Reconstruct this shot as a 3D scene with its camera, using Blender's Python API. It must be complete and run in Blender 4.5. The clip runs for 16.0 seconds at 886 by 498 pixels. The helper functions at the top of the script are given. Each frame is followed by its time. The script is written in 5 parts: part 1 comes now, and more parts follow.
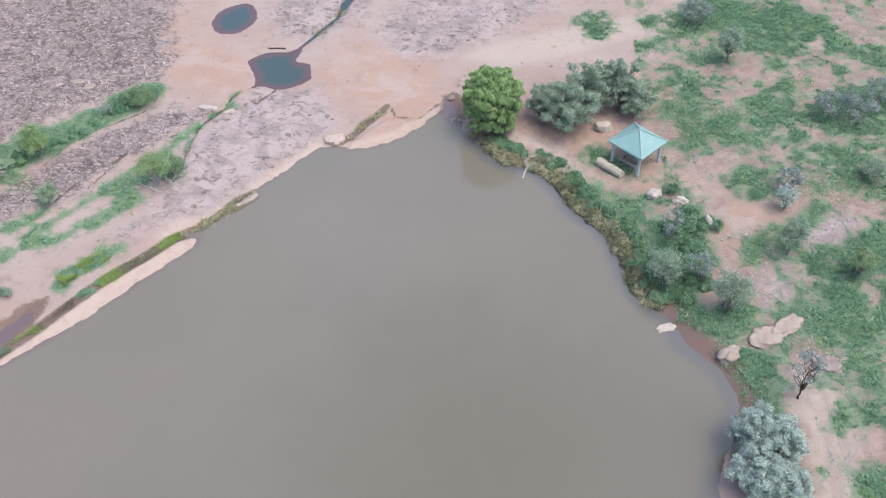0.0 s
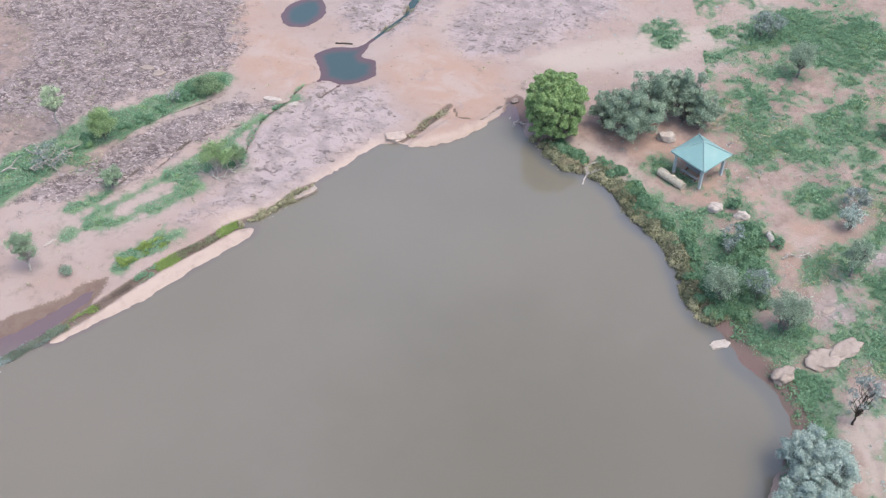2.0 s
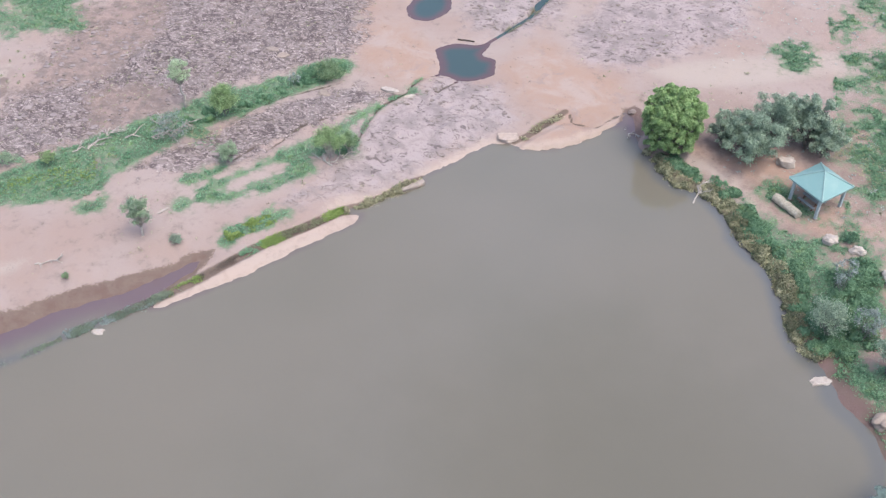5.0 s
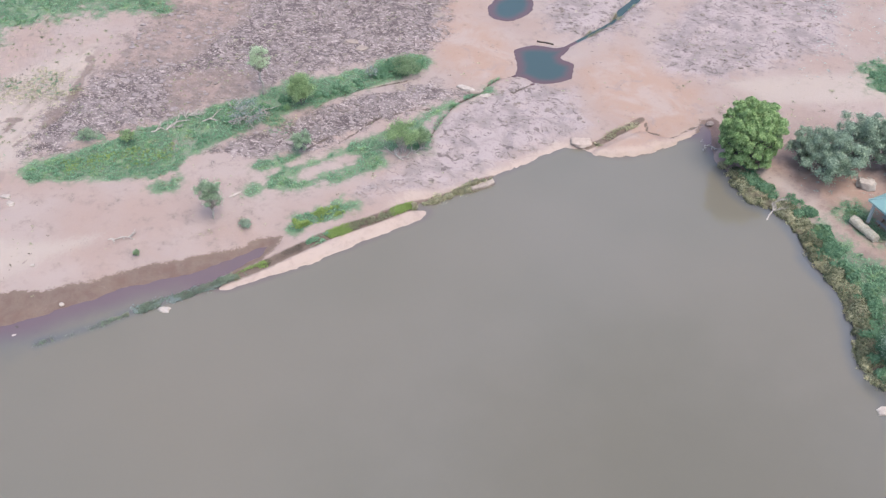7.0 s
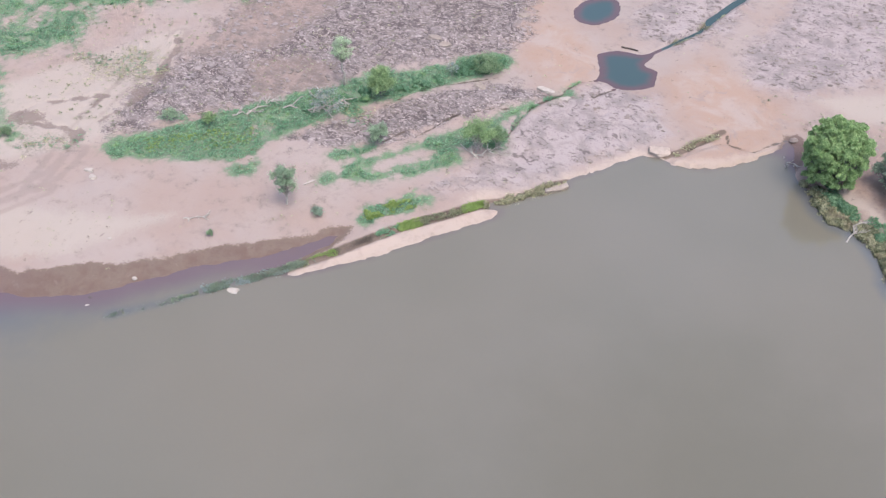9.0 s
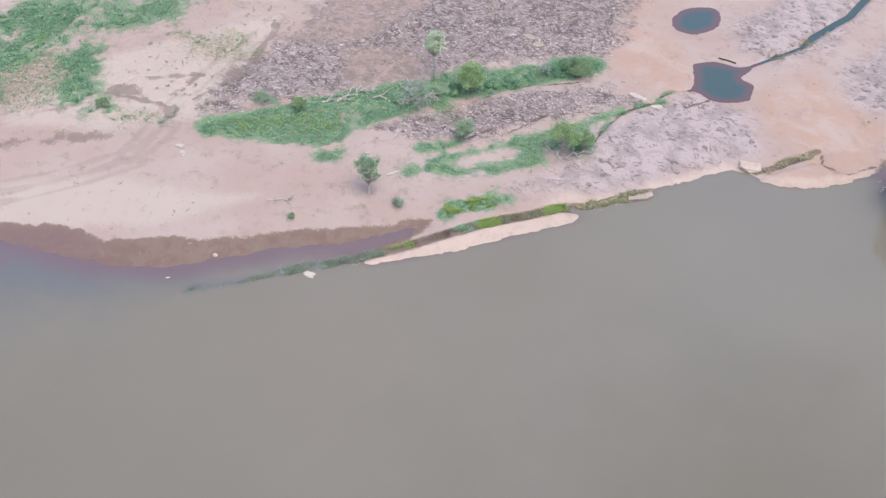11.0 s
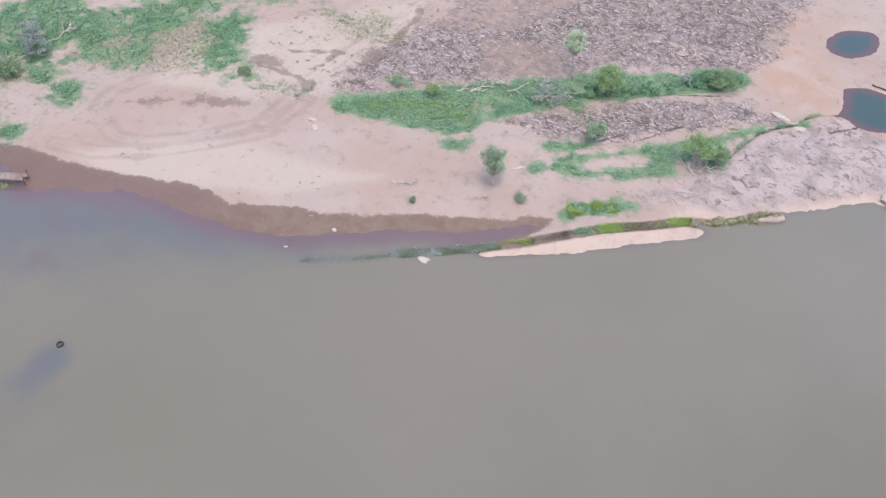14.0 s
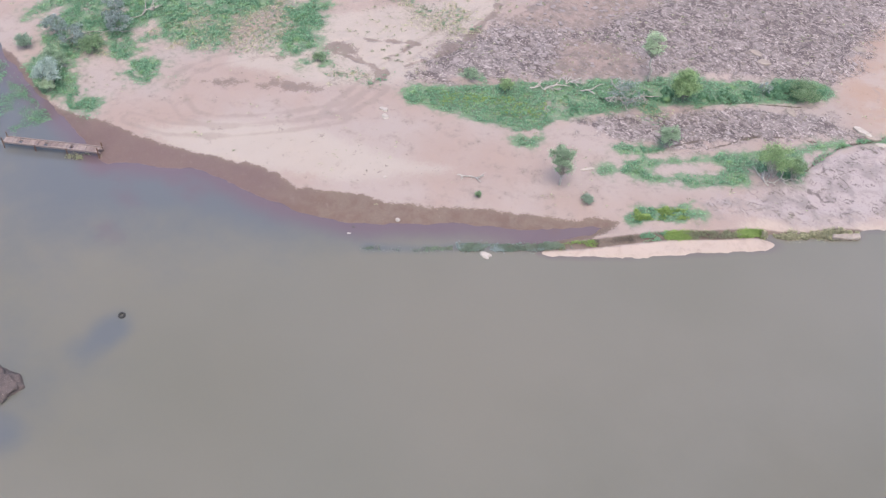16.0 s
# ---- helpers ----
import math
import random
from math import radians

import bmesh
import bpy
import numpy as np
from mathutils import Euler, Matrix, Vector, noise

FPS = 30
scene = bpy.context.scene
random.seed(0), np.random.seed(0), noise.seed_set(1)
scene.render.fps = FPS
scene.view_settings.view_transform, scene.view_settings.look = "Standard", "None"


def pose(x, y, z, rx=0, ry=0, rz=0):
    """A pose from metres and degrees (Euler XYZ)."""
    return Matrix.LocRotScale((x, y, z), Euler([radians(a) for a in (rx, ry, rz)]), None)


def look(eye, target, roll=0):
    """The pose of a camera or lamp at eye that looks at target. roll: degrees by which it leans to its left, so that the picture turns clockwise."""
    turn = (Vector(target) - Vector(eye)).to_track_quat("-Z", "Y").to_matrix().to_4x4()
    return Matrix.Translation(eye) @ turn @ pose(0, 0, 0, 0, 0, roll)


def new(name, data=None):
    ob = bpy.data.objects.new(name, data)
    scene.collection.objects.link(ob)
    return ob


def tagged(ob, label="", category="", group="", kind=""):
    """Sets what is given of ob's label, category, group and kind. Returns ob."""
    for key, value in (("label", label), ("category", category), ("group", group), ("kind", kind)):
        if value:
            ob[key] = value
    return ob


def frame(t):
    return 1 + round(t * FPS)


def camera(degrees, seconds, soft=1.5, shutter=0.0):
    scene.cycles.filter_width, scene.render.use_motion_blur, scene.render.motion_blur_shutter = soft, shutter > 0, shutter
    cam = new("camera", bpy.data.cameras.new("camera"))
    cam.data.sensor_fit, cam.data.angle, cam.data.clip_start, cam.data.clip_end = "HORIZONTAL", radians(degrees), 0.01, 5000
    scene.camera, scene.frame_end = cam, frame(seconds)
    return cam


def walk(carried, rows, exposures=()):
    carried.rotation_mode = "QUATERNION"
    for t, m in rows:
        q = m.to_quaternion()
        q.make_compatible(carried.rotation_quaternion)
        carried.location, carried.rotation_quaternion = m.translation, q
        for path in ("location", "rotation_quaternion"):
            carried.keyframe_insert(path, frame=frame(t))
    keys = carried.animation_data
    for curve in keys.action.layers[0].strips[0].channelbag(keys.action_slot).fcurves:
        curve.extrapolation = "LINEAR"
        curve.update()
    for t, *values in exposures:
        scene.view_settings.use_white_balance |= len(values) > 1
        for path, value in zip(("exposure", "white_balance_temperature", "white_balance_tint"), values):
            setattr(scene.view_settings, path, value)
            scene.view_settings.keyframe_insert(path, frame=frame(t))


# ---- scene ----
cam = camera(47.0, 16.0, soft=1.3)
# seconds, eye x, y, z, pitch, yaw: a hovering flight that turns to the left and sinks a little
ROWS = [
    (0.0, 0.000, 0.000, 60.000, -44.39, 0.000),
    (0.5, 0.032, 0.064, 59.987, -44.39, 1.087),
    (1.0, 0.064, 0.122, 59.974, -44.39, 2.186),
    (1.5, 0.096, 0.175, 59.961, -44.39, 3.304),
    (2.0, 0.128, 0.223, 59.947, -44.39, 4.433),
    (2.5, 0.161, 0.268, 59.932, -44.39, 5.595),
    (3.0, 0.194, 0.308, 59.915, -44.39, 6.800),
    (3.5, 0.226, 0.345, 59.896, -44.39, 8.219),
    (4.0, 0.259, 0.379, 59.875, -44.39, 9.754),
    (6.5, 0.421, 0.516, 59.718, -44.39, 16.475),
    (7.0, 0.453, 0.540, 59.673, -44.39, 17.834),
    (7.5, 0.485, 0.563, 59.623, -44.39, 19.172),
    (8.0, 0.516, 0.586, 59.566, -44.39, 20.554),
    (8.5, 0.546, 0.610, 59.504, -44.39, 21.944),
    (9.0, 0.576, 0.634, 59.434, -44.39, 23.375),
    (11.5, 0.718, 0.782, 58.970, -44.39, 31.192),
    (12.0, 0.745, 0.820, 58.850, -44.39, 32.784),
    (12.5, 0.770, 0.861, 58.721, -44.39, 34.456),
    (13.0, 0.795, 0.906, 58.582, -44.39, 36.043),
    (13.5, 0.818, 0.955, 58.432, -44.39, 37.542),
    (14.0, 0.841, 1.008, 58.270, -44.39, 38.986),
    (14.5, 0.863, 1.067, 58.098, -44.39, 40.410),
    (15.0, 0.883, 1.132, 57.913, -44.39, 41.808),
    (15.5, 0.903, 1.202, 57.715, -44.39, 42.990),
    (16.0, 0.921, 1.278, 57.505, -44.39, 44.120),
]
walk(cam, [(t, pose(x, y, z, 90 + pitch, 0, yaw)) for t, x, y, z, pitch, yaw in ROWS])

# ---- daylight: thin high overcast ----
world = bpy.data.worlds.new("sky")
scene.world = world
world.use_nodes = True
wt = world.node_tree
sky = wt.nodes.new("ShaderNodeTexSky")
sky.sky_type = "NISHITA"
sky.sun_disc = False
sky.sun_elevation, sky.sun_rotation = radians(68), radians(120)
sky.dust_density = 4.1
sky.air_density = 1.0
# broken cloud all over the sky
cloud = wt.nodes.new("ShaderNodeTexNoise")
cloud.inputs["Scale"].default_value, cloud.inputs["Detail"].default_value = 2.2, 5.0
wt.links.new(wt.nodes.new("ShaderNodeTexCoord").outputs["Generated"], cloud.inputs["Vector"])
gain = wt.nodes.new("ShaderNodeMapRange")
wt.links.new(cloud.outputs["Fac"], gain.inputs["Value"])
for key, value in (("From Min", 0.35), ("From Max", 0.65), ("To Min", 0.62), ("To Max", 1.45)):
    gain.inputs[key].default_value = value
lit = wt.nodes.new("ShaderNodeVectorMath")
lit.operation = "SCALE"
wt.links.new(sky.outputs[0], lit.inputs[0])
wt.links.new(gain.outputs[0], lit.inputs["Scale"])
wt.links.new(lit.outputs[0], wt.nodes["Background"].inputs[0])
wt.nodes["Background"].inputs[1].default_value = 0.165
sun = new("sun", bpy.data.lights.new("sun", "SUN"))
sun.data.energy, sun.data.angle, sun.data.color = 0.8, radians(40), (1.0, 0.94, 0.86)
sun.matrix_world = look((0, 0, 80), (0 - math.sin(radians(120)) * 32, 0 - math.cos(radians(120)) * 32, 0))
scene.view_settings.exposure = 1.075


# ---- materials ----
class Nodes:
    def __init__(self, name):
        self.mat = bpy.data.materials.new(name)
        self.mat.use_nodes = True
        self.tree = self.mat.node_tree
        self.bsdf = self.tree.nodes["Principled BSDF"]
        self.place = self.tree.nodes.new("ShaderNodeTexCoord").outputs["Object"]

    def put(self, sock, value):
        if isinstance(value, (int, float)):
            sock.default_value = value
        elif isinstance(value, tuple):
            sock.default_value = (*value, 1.0) if len(value) == 3 and len(sock.default_value) == 4 else value
        else:
            self.tree.links.new(value, sock)

    def noise(self, scale, detail=5.0, rough=0.6, warp=0.0, vec=None):
        n = self.tree.nodes.new("ShaderNodeTexNoise")
        self.put(n.inputs["Vector"], vec or self.place)
        n.inputs["Scale"].default_value, n.inputs["Detail"].default_value = scale, detail
        n.inputs["Roughness"].default_value, n.inputs["Distortion"].default_value = rough, warp
        return n.outputs["Fac"]

    def cells(self, scale, feature="F1", out="Distance", vec=None):
        n = self.tree.nodes.new("ShaderNodeTexVoronoi")
        n.feature = feature
        self.put(n.inputs["Vector"], vec or self.place)
        n.inputs["Scale"].default_value = scale
        return n.outputs[out]

    def attr(self, name):
        n = self.tree.nodes.new("ShaderNodeAttribute")
        n.attribute_name = name
        return n.outputs["Fac"]

    def math(self, op, a, b=0.0, c=0.0):
        n = self.tree.nodes.new("ShaderNodeMath")
        n.operation = op
        for sock, v in zip(n.inputs, (a, b, c)):
            self.put(sock, v)
        return n.outputs[0]

    def step(self, value, lo, hi, to_lo=0.0, to_hi=1.0):
        n = self.tree.nodes.new("ShaderNodeMapRange")
        n.interpolation_type = "SMOOTHSTEP"
        for key, v in (("Value", value), ("From Min", lo), ("From Max", hi), ("To Min", to_lo), ("To Max", to_hi)):
            self.put(n.inputs[key], v)
        return n.outputs["Result"]

    def mix(self, fac, a, b):
        n = self.tree.nodes.new("ShaderNodeMix")
        n.data_type = "RGBA"
        self.put(n.inputs[0], fac)
        self.put(n.inputs[6], a)
        self.put(n.inputs[7], b)
        return n.outputs[2]

    def stretched(self, sx, sy, sz, turn=0.0):
        n = self.tree.nodes.new("ShaderNodeMapping")
        self.put(n.inputs["Vector"], self.place)
        n.inputs["Scale"].default_value = (sx, sy, sz)
        n.inputs["Rotation"].default_value = (0, 0, radians(turn))
        return n.outputs[0]

    def island(self):
        return self.tree.nodes.new("ShaderNodeNewGeometry").outputs["Random Per Island"]

    def piece(self):
        return self.tree.nodes.new("ShaderNodeObjectInfo").outputs["Random"]

    def finish(self, color, rough=0.9, bump=None, depth=0.1, metal=0.0, gloss=0.3):
        self.put(self.bsdf.inputs["Base Color"], color)
        self.put(self.bsdf.inputs["Roughness"], rough)
        self.bsdf.inputs["Metallic"].default_value = metal
        self.bsdf.inputs["Specular IOR Level"].default_value = gloss
        if bump is not None:
            b = self.tree.nodes.new("ShaderNodeBump")
            b.inputs["Strength"].default_value, b.inputs["Distance"].default_value = 0.8, depth
            self.put(b.inputs["Height"], bump)
            self.tree.links.new(b.outputs[0], self.bsdf.inputs["Normal"])
        return self.mat


def ground_material():
    n = Nodes("sand_and_granite")
    fine, mid, big = n.noise(6.0, 6, 0.7), n.noise(0.9, 6, 0.62), n.noise(0.12, 4, 0.55)
    grit = n.noise(24.0, 3, 0.7)

    def mask(name, amp, soft):
        wob = n.math("MULTIPLY", n.math("SUBTRACT", mid, 0.5), amp)
        wob = n.math("ADD", wob, n.math("MULTIPLY", n.math("SUBTRACT", fine, 0.5), amp * 0.7))
        return n.step(n.math("ADD", n.attr(name), wob), 0.5 - soft, 0.5 + soft)

    # pale pink sand with redder patches
    sand = n.mix(n.step(big, 0.35, 0.68), SAND_PALE, SAND_RED)
    sand = n.mix(n.step(mid, 0.48, 0.78, 0.0, 0.5), sand, SAND_DARK)
    sand = n.mix(n.step(n.noise(2.6, 6, 0.75, 0.8), 0.58, 0.74, 0.0, 0.3), sand, SAND_DARK)
    sand = n.mix(n.step(fine, 0.55, 0.8, 0.0, 0.35), sand, SAND_LIGHT)
    sand = n.mix(n.math("MULTIPLY", mask("east", 0.9, 0.35), 0.85), sand, n.mix(n.step(mid, 0.35, 0.65), SAND_EAST, SAND_RED))
    sand = n.mix(n.math("MULTIPLY", mask("pale", 0.9, 0.3), 0.75), sand, SAND_WARM)
    stain = n.mix(n.step(n.noise(0.22, 6, 0.62, 0.6), 0.46, 0.64, 0.0, 0.6), ORANGE, SAND_LIGHT)
    stain = n.mix(n.step(n.noise(0.5, 7, 0.7, 0.8), 0.55, 0.68, 0.0, 0.6), stain, SLAB_GREY)
    sand = n.mix(n.math("MULTIPLY", mask("orange", 0.9, 0.35), 0.85), sand, stain)
    sand = n.mix(n.math("MULTIPLY", mask("spot", 2.2, 0.2), 0.75), sand, GULLY)
    sand = n.mix(n.math("MULTIPLY", mask("track", 1.1, 0.35), 0.33), sand, SAND_DARK)
    specks = n.math("MULTIPLY", n.step(n.cells(1.1), 0.07, 0.12, 1.0, 0.0), n.step(mid, 0.5, 0.56))
    sand = n.mix(n.math("MULTIPLY", specks, 0.5), sand, HERB_DRY)
    rim = n.math("MULTIPLY", mask("rim", 0.9, 0.3), 0.75)
    # bare granite, pale grey and mottled
    streak = n.noise(0.45, 7, 0.7, 0.4, vec=n.stretched(1.0, 1.2, 1, 32))
    slab = n.mix(n.step(streak, 0.42, 0.6), SLAB_PALE, SLAB_GREY)
    slab = n.mix(n.step(n.noise(1.05, 6, 0.72, 1.2, vec=n.stretched(1.0, 1.25, 1, 10)), 0.53, 0.61, 0.0, 0.75), slab, ROCK_DARK)
    slab = n.mix(n.step(n.noise(2.6, 5, 0.7, 0.9), 0.57, 0.66, 0.0, 0.45), slab, ROCK_DARK)
    col = n.mix(mask("slab", 1.1, 0.3), sand, slab)
    # dark crusted granite with pale flakes
    crust = n.noise(0.8, 8, 0.74, 1.2)
    rock = n.mix(n.step(crust, 0.44, 0.58), ROCK_DARK, ROCK_MID)
    rock = n.mix(n.step(n.noise(0.3, 6, 0.65, 0.6), 0.5, 0.68, 0.0, 0.8), rock, SLAB_GREY)
    flakes = n.step(n.noise(1.15, 5, 0.66, 2.4, vec=n.stretched(1.0, 1.7, 1, 20)), 0.54, 0.60, 0.0, 0.8)
    rock = n.mix(flakes, rock, ROCK_PALE)
    chips = n.step(n.noise(3.4, 4, 0.62, 1.6, vec=n.stretched(1.0, 1.7, 1, -15)), 0.58, 0.65, 0.0, 0.7)
    rock = n.mix(chips, rock, ROCK_PALE)
    pits = n.step(n.noise(2.8, 4, 0.65, 1.0, vec=n.stretched(1.0, 1.5, 1, 40)), 0.58, 0.66, 0.0, 0.7)
    rock = n.mix(pits, rock, ROCK_DARK)
    plates = n.math("MULTIPLY", n.step(n.cells(0.4), 0.16, 0.3, 0.8, 0.0), n.step(mid, 0.52, 0.62))
    rock = n.mix(plates, rock, SLAB_PALE)
    rock = n.mix(n.math("MULTIPLY", mask("tan", 1.3, 0.25), 0.8), rock, n.mix(n.step(mid, 0.4, 0.62), SAND_RED, SAND_DARK))
    col = n.mix(mask("rock", 1.7, 0.22), col, rock)
    col = n.mix(n.math("MULTIPLY", mask("gully", 1.3, 0.2), 0.8), col, n.mix(n.step(fine, 0.42, 0.6), GULLY, SAND_DARK))
    col = n.mix(rim, col, n.mix(n.step(n.noise(1.3, 6, 0.7, 0.5), 0.46, 0.66, 0.0, 0.6), RIM, SAND_RED))
    # dry brush and leaf litter
    twigs = n.step(n.noise(3.2, 5, 0.7, 0.8), 0.46, 0.6)
    col = n.mix(n.math("MULTIPLY", n.math("MULTIPLY", mask("brush", 1.0, 0.35), twigs), 0.7), col, BRUSH)
    low = n.step(n.noise(1.8, 6, 0.72, 0.5), 0.42, 0.6)
    col = n.mix(n.math("MULTIPLY", n.math("MULTIPLY", mask("halo", 1.0, 0.4), low), 0.5), col, HALO)
    # low herbs and their soil
    herb = n.mix(n.step(mid, 0.35, 0.7), HERB_DEEP, HERB_LIGHT)
    herb = n.mix(n.math("MULTIPLY", n.math("SUBTRACT", 1.0, mask("east", 0.4, 0.35)), 0.85), herb, n.mix(n.step(mid, 0.38, 0.62), GRASS_DEEP, GRASS_LIGHT))
    herb = n.mix(n.step(fine, 0.5, 0.8, 0.0, 0.5), herb, HERB_DRY)
    col = n.mix(n.math("MULTIPLY", mask("herb", 1.1, 0.25), 0.85), col, herb)
    # wet margin
    wet = mask("mud", 0.8, 0.1)
    mud = n.mix(n.step(n.math("ADD", n.attr("red"), n.math("SUBTRACT", mid, 0.5)), 0.2, 0.8), MUD_BROWN, MUD_RED)
    tide = n.noise(0.35, 7, 0.7, 0.5)
    mud = n.mix(n.math("MULTIPLY", n.step(n.math("ADD", tide, n.math("MULTIPLY", n.math("SUBTRACT", mid, 0.5), 0.7)), 0.36, 0.64, 0.0, 0.75), n.math("SUBTRACT", 1.0, n.math("MULTIPLY", n.attr("red"), 0.75))), mud, MUD_OLIVE)
    mud = n.mix(n.step(fine, 0.52, 0.7, 0.0, 0.5), mud, MUD_DARK)
    mud = n.mix(n.step(n.noise(2.2, 5, 0.7, 0.6), 0.58, 0.68, 0.0, 0.35), mud, SAND_DARK)
    fringe = n.step(n.math("ADD", n.attr("mud"), n.math("MULTIPLY", n.math("SUBTRACT", mid, 0.5), 0.8)), 0.55, 0.95, 0.4, 0.0)
    mud = n.mix(fringe, mud, MUD_OLIVE)
    col = n.mix(n.math("MULTIPLY", wet, 0.9), col, mud)
    col = n.mix(n.math("MULTIPLY", mask("seam", 0.7, 0.2), 0.9), col, n.mix(n.step(fine, 0.42, 0.6), SEAM_MUD, MUD_OLIVE))
    col = n.mix(n.math("MULTIPLY", mask("crack", 0.7, 0.2), 0.85), col, CRACK)
    rough = n.math("SUBTRACT", 0.95, n.math("MULTIPLY", wet, 0.15))
    bump = n.math("ADD", n.math("MULTIPLY", fine, 0.35), n.math("MULTIPLY", n.math("MULTIPLY", crust, 2.0), n.attr("rock")))
    bump = n.math("ADD", bump, n.math("MULTIPLY", grit, 0.15))
    return n.finish(col, rough, bump, 0.16, gloss=0.2)


SAND_PALE, SAND_RED, SAND_DARK, SAND_LIGHT = (0.286, 0.236, 0.220), (0.267, 0.204, 0.182), (0.178, 0.141, 0.130), (0.320, 0.278, 0.264)
SAND_WARM = (0.325, 0.280, 0.250)
RIM = (0.36, 0.292, 0.252)
GULLY = (0.145, 0.11, 0.10)
ORANGE, SAND_EAST = (0.288, 0.200, 0.160), (0.178, 0.128, 0.112)
SLAB_PALE, SLAB_GREY = (0.293, 0.249, 0.248), (0.213, 0.181, 0.181)
ROCK_DARK, ROCK_MID, ROCK_PALE = (0.090, 0.073, 0.073), (0.196, 0.163, 0.161), (0.40, 0.345, 0.335)
GRASS_DEEP, GRASS_LIGHT = (0.078, 0.148, 0.090), (0.122, 0.196, 0.116)
HERB_DEEP, HERB_LIGHT, HERB_DRY = (0.066, 0.138, 0.083), (0.116, 0.193, 0.117), (0.19, 0.17, 0.13)
MUD_DARK = (0.082, 0.055, 0.047)
HALO = (0.150, 0.165, 0.118)
BRUSH = (0.150, 0.135, 0.100)
SEAM_MUD = (0.105, 0.080, 0.066)
MUD_OLIVE = (0.138, 0.104, 0.083)
MUD_RED, MUD_BROWN, CRACK = (0.108, 0.070, 0.068), (0.106, 0.068, 0.056), (0.085, 0.068, 0.056)


def water_material():
    n = Nodes("muddy_water")
    big = n.noise(0.035, 3, 0.5)
    col = n.mix(n.step(big, 0.3, 0.7), (0.134, 0.122, 0.101), (0.116, 0.109, 0.088))
    soft = n.math("MULTIPLY", n.math("SUBTRACT", n.noise(0.25, 4, 0.6), 0.5), 0.6)
    # bluish water; its east band is the bank's reflection and shade put into colour
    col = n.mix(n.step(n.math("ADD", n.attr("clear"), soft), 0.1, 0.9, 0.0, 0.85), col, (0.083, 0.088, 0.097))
    col = n.mix(n.step(n.math("ADD", n.attr("shallow"), soft), 0.1, 1.0, 0.0, 0.85), col, (0.104, 0.070, 0.081))
    # painted dimming of the southeast water
    col = n.mix(n.step(n.math("ADD", n.attr("dimmed"), n.math("MULTIPLY", soft, 0.6)), 0.0, 0.9, 0.0, 0.65), col, (0.094, 0.087, 0.066))
    ripple = n.noise(1.6, 4, 0.6)
    return n.finish(col, 0.05, ripple, 0.006, gloss=0.5)


def pool_material():
    n = Nodes("still_rock_pool_water")
    wob = n.math("MULTIPLY", n.math("SUBTRACT", n.noise(0.6, 4, 0.6), 0.5), 0.4)
    col = n.mix(n.step(n.math("ADD", n.attr("shallow"), wob), 0.25, 0.85), (0.030, 0.052, 0.051), (0.078, 0.045, 0.046))
    return n.finish(col, 0.06, n.noise(2.5, 3), 0.006, gloss=0.5)


def leaf_material(name, deep, light, dry=None, rough=0.6):
    n = Nodes(name)
    col = n.mix(n.island(), deep, light)
    if dry:
        col = n.mix(n.step(n.noise(0.9, 3), 0.52, 0.7, 0.0, 0.8), col, dry)
        col = n.mix(n.step(n.noise(0.22, 4, 0.6), 0.42, 0.66, 0.0, 0.55), col, deep)
    n.finish(col, rough, gloss=0.25)
    thin = n.tree.nodes.new("ShaderNodeBsdfTranslucent")
    n.put(thin.inputs[0], col)
    both = n.tree.nodes.new("ShaderNodeMixShader")
    both.inputs[0].default_value = 0.42
    out = n.tree.nodes["Material Output"]
    n.tree.links.new(n.bsdf.outputs[0], both.inputs[1])
    n.tree.links.new(thin.outputs[0], both.inputs[2])
    n.tree.links.new(both.outputs[0], out.inputs[0])
    return n.mat


def bark_material(name, a, b):
    n = Nodes(name)
    grain = n.noise(5.0, 5, 0.7, 0.4)
    return n.finish(n.mix(n.step(grain, 0.35, 0.65), a, b), 0.9, grain, 0.03)


def stone_material(name, a, b, dark):
    n = Nodes(name)
    lump, fine = n.noise(1.4, 6, 0.65, 0.3), n.noise(9.0, 4, 0.7)
    col = n.mix(n.step(lump, 0.35, 0.65), a, b)
    col = n.mix(n.step(fine, 0.56, 0.72, 0.0, 0.7), col, dark)
    return n.finish(col, 0.92, n.math("ADD", lump, n.math("MULTIPLY", fine, 0.4)), 0.08)


def paint_material(name, a, b, rough, metal=0.0):
    n = Nodes(name)
    dirt, fine = n.noise(0.9, 5, 0.65), n.noise(14.0, 3, 0.6)
    col = n.mix(n.step(dirt, 0.4, 0.75, 0.0, 0.7), a, b)
    return n.finish(n.mix(n.step(fine, 0.55, 0.8, 0.0, 0.15), col, b), rough, fine, 0.004, metal, gloss=0.4)


def board_material(name, a, b, dark):
    n = Nodes(name)
    grain = n.noise(4.0, 5, 0.7, 0.5, vec=n.stretched(1.0, 9.0, 9.0))
    col = n.mix(n.piece(), a, b)
    return n.finish(n.mix(n.step(grain, 0.45, 0.75, 0.0, 0.8), col, dark), 0.88, grain, 0.01)


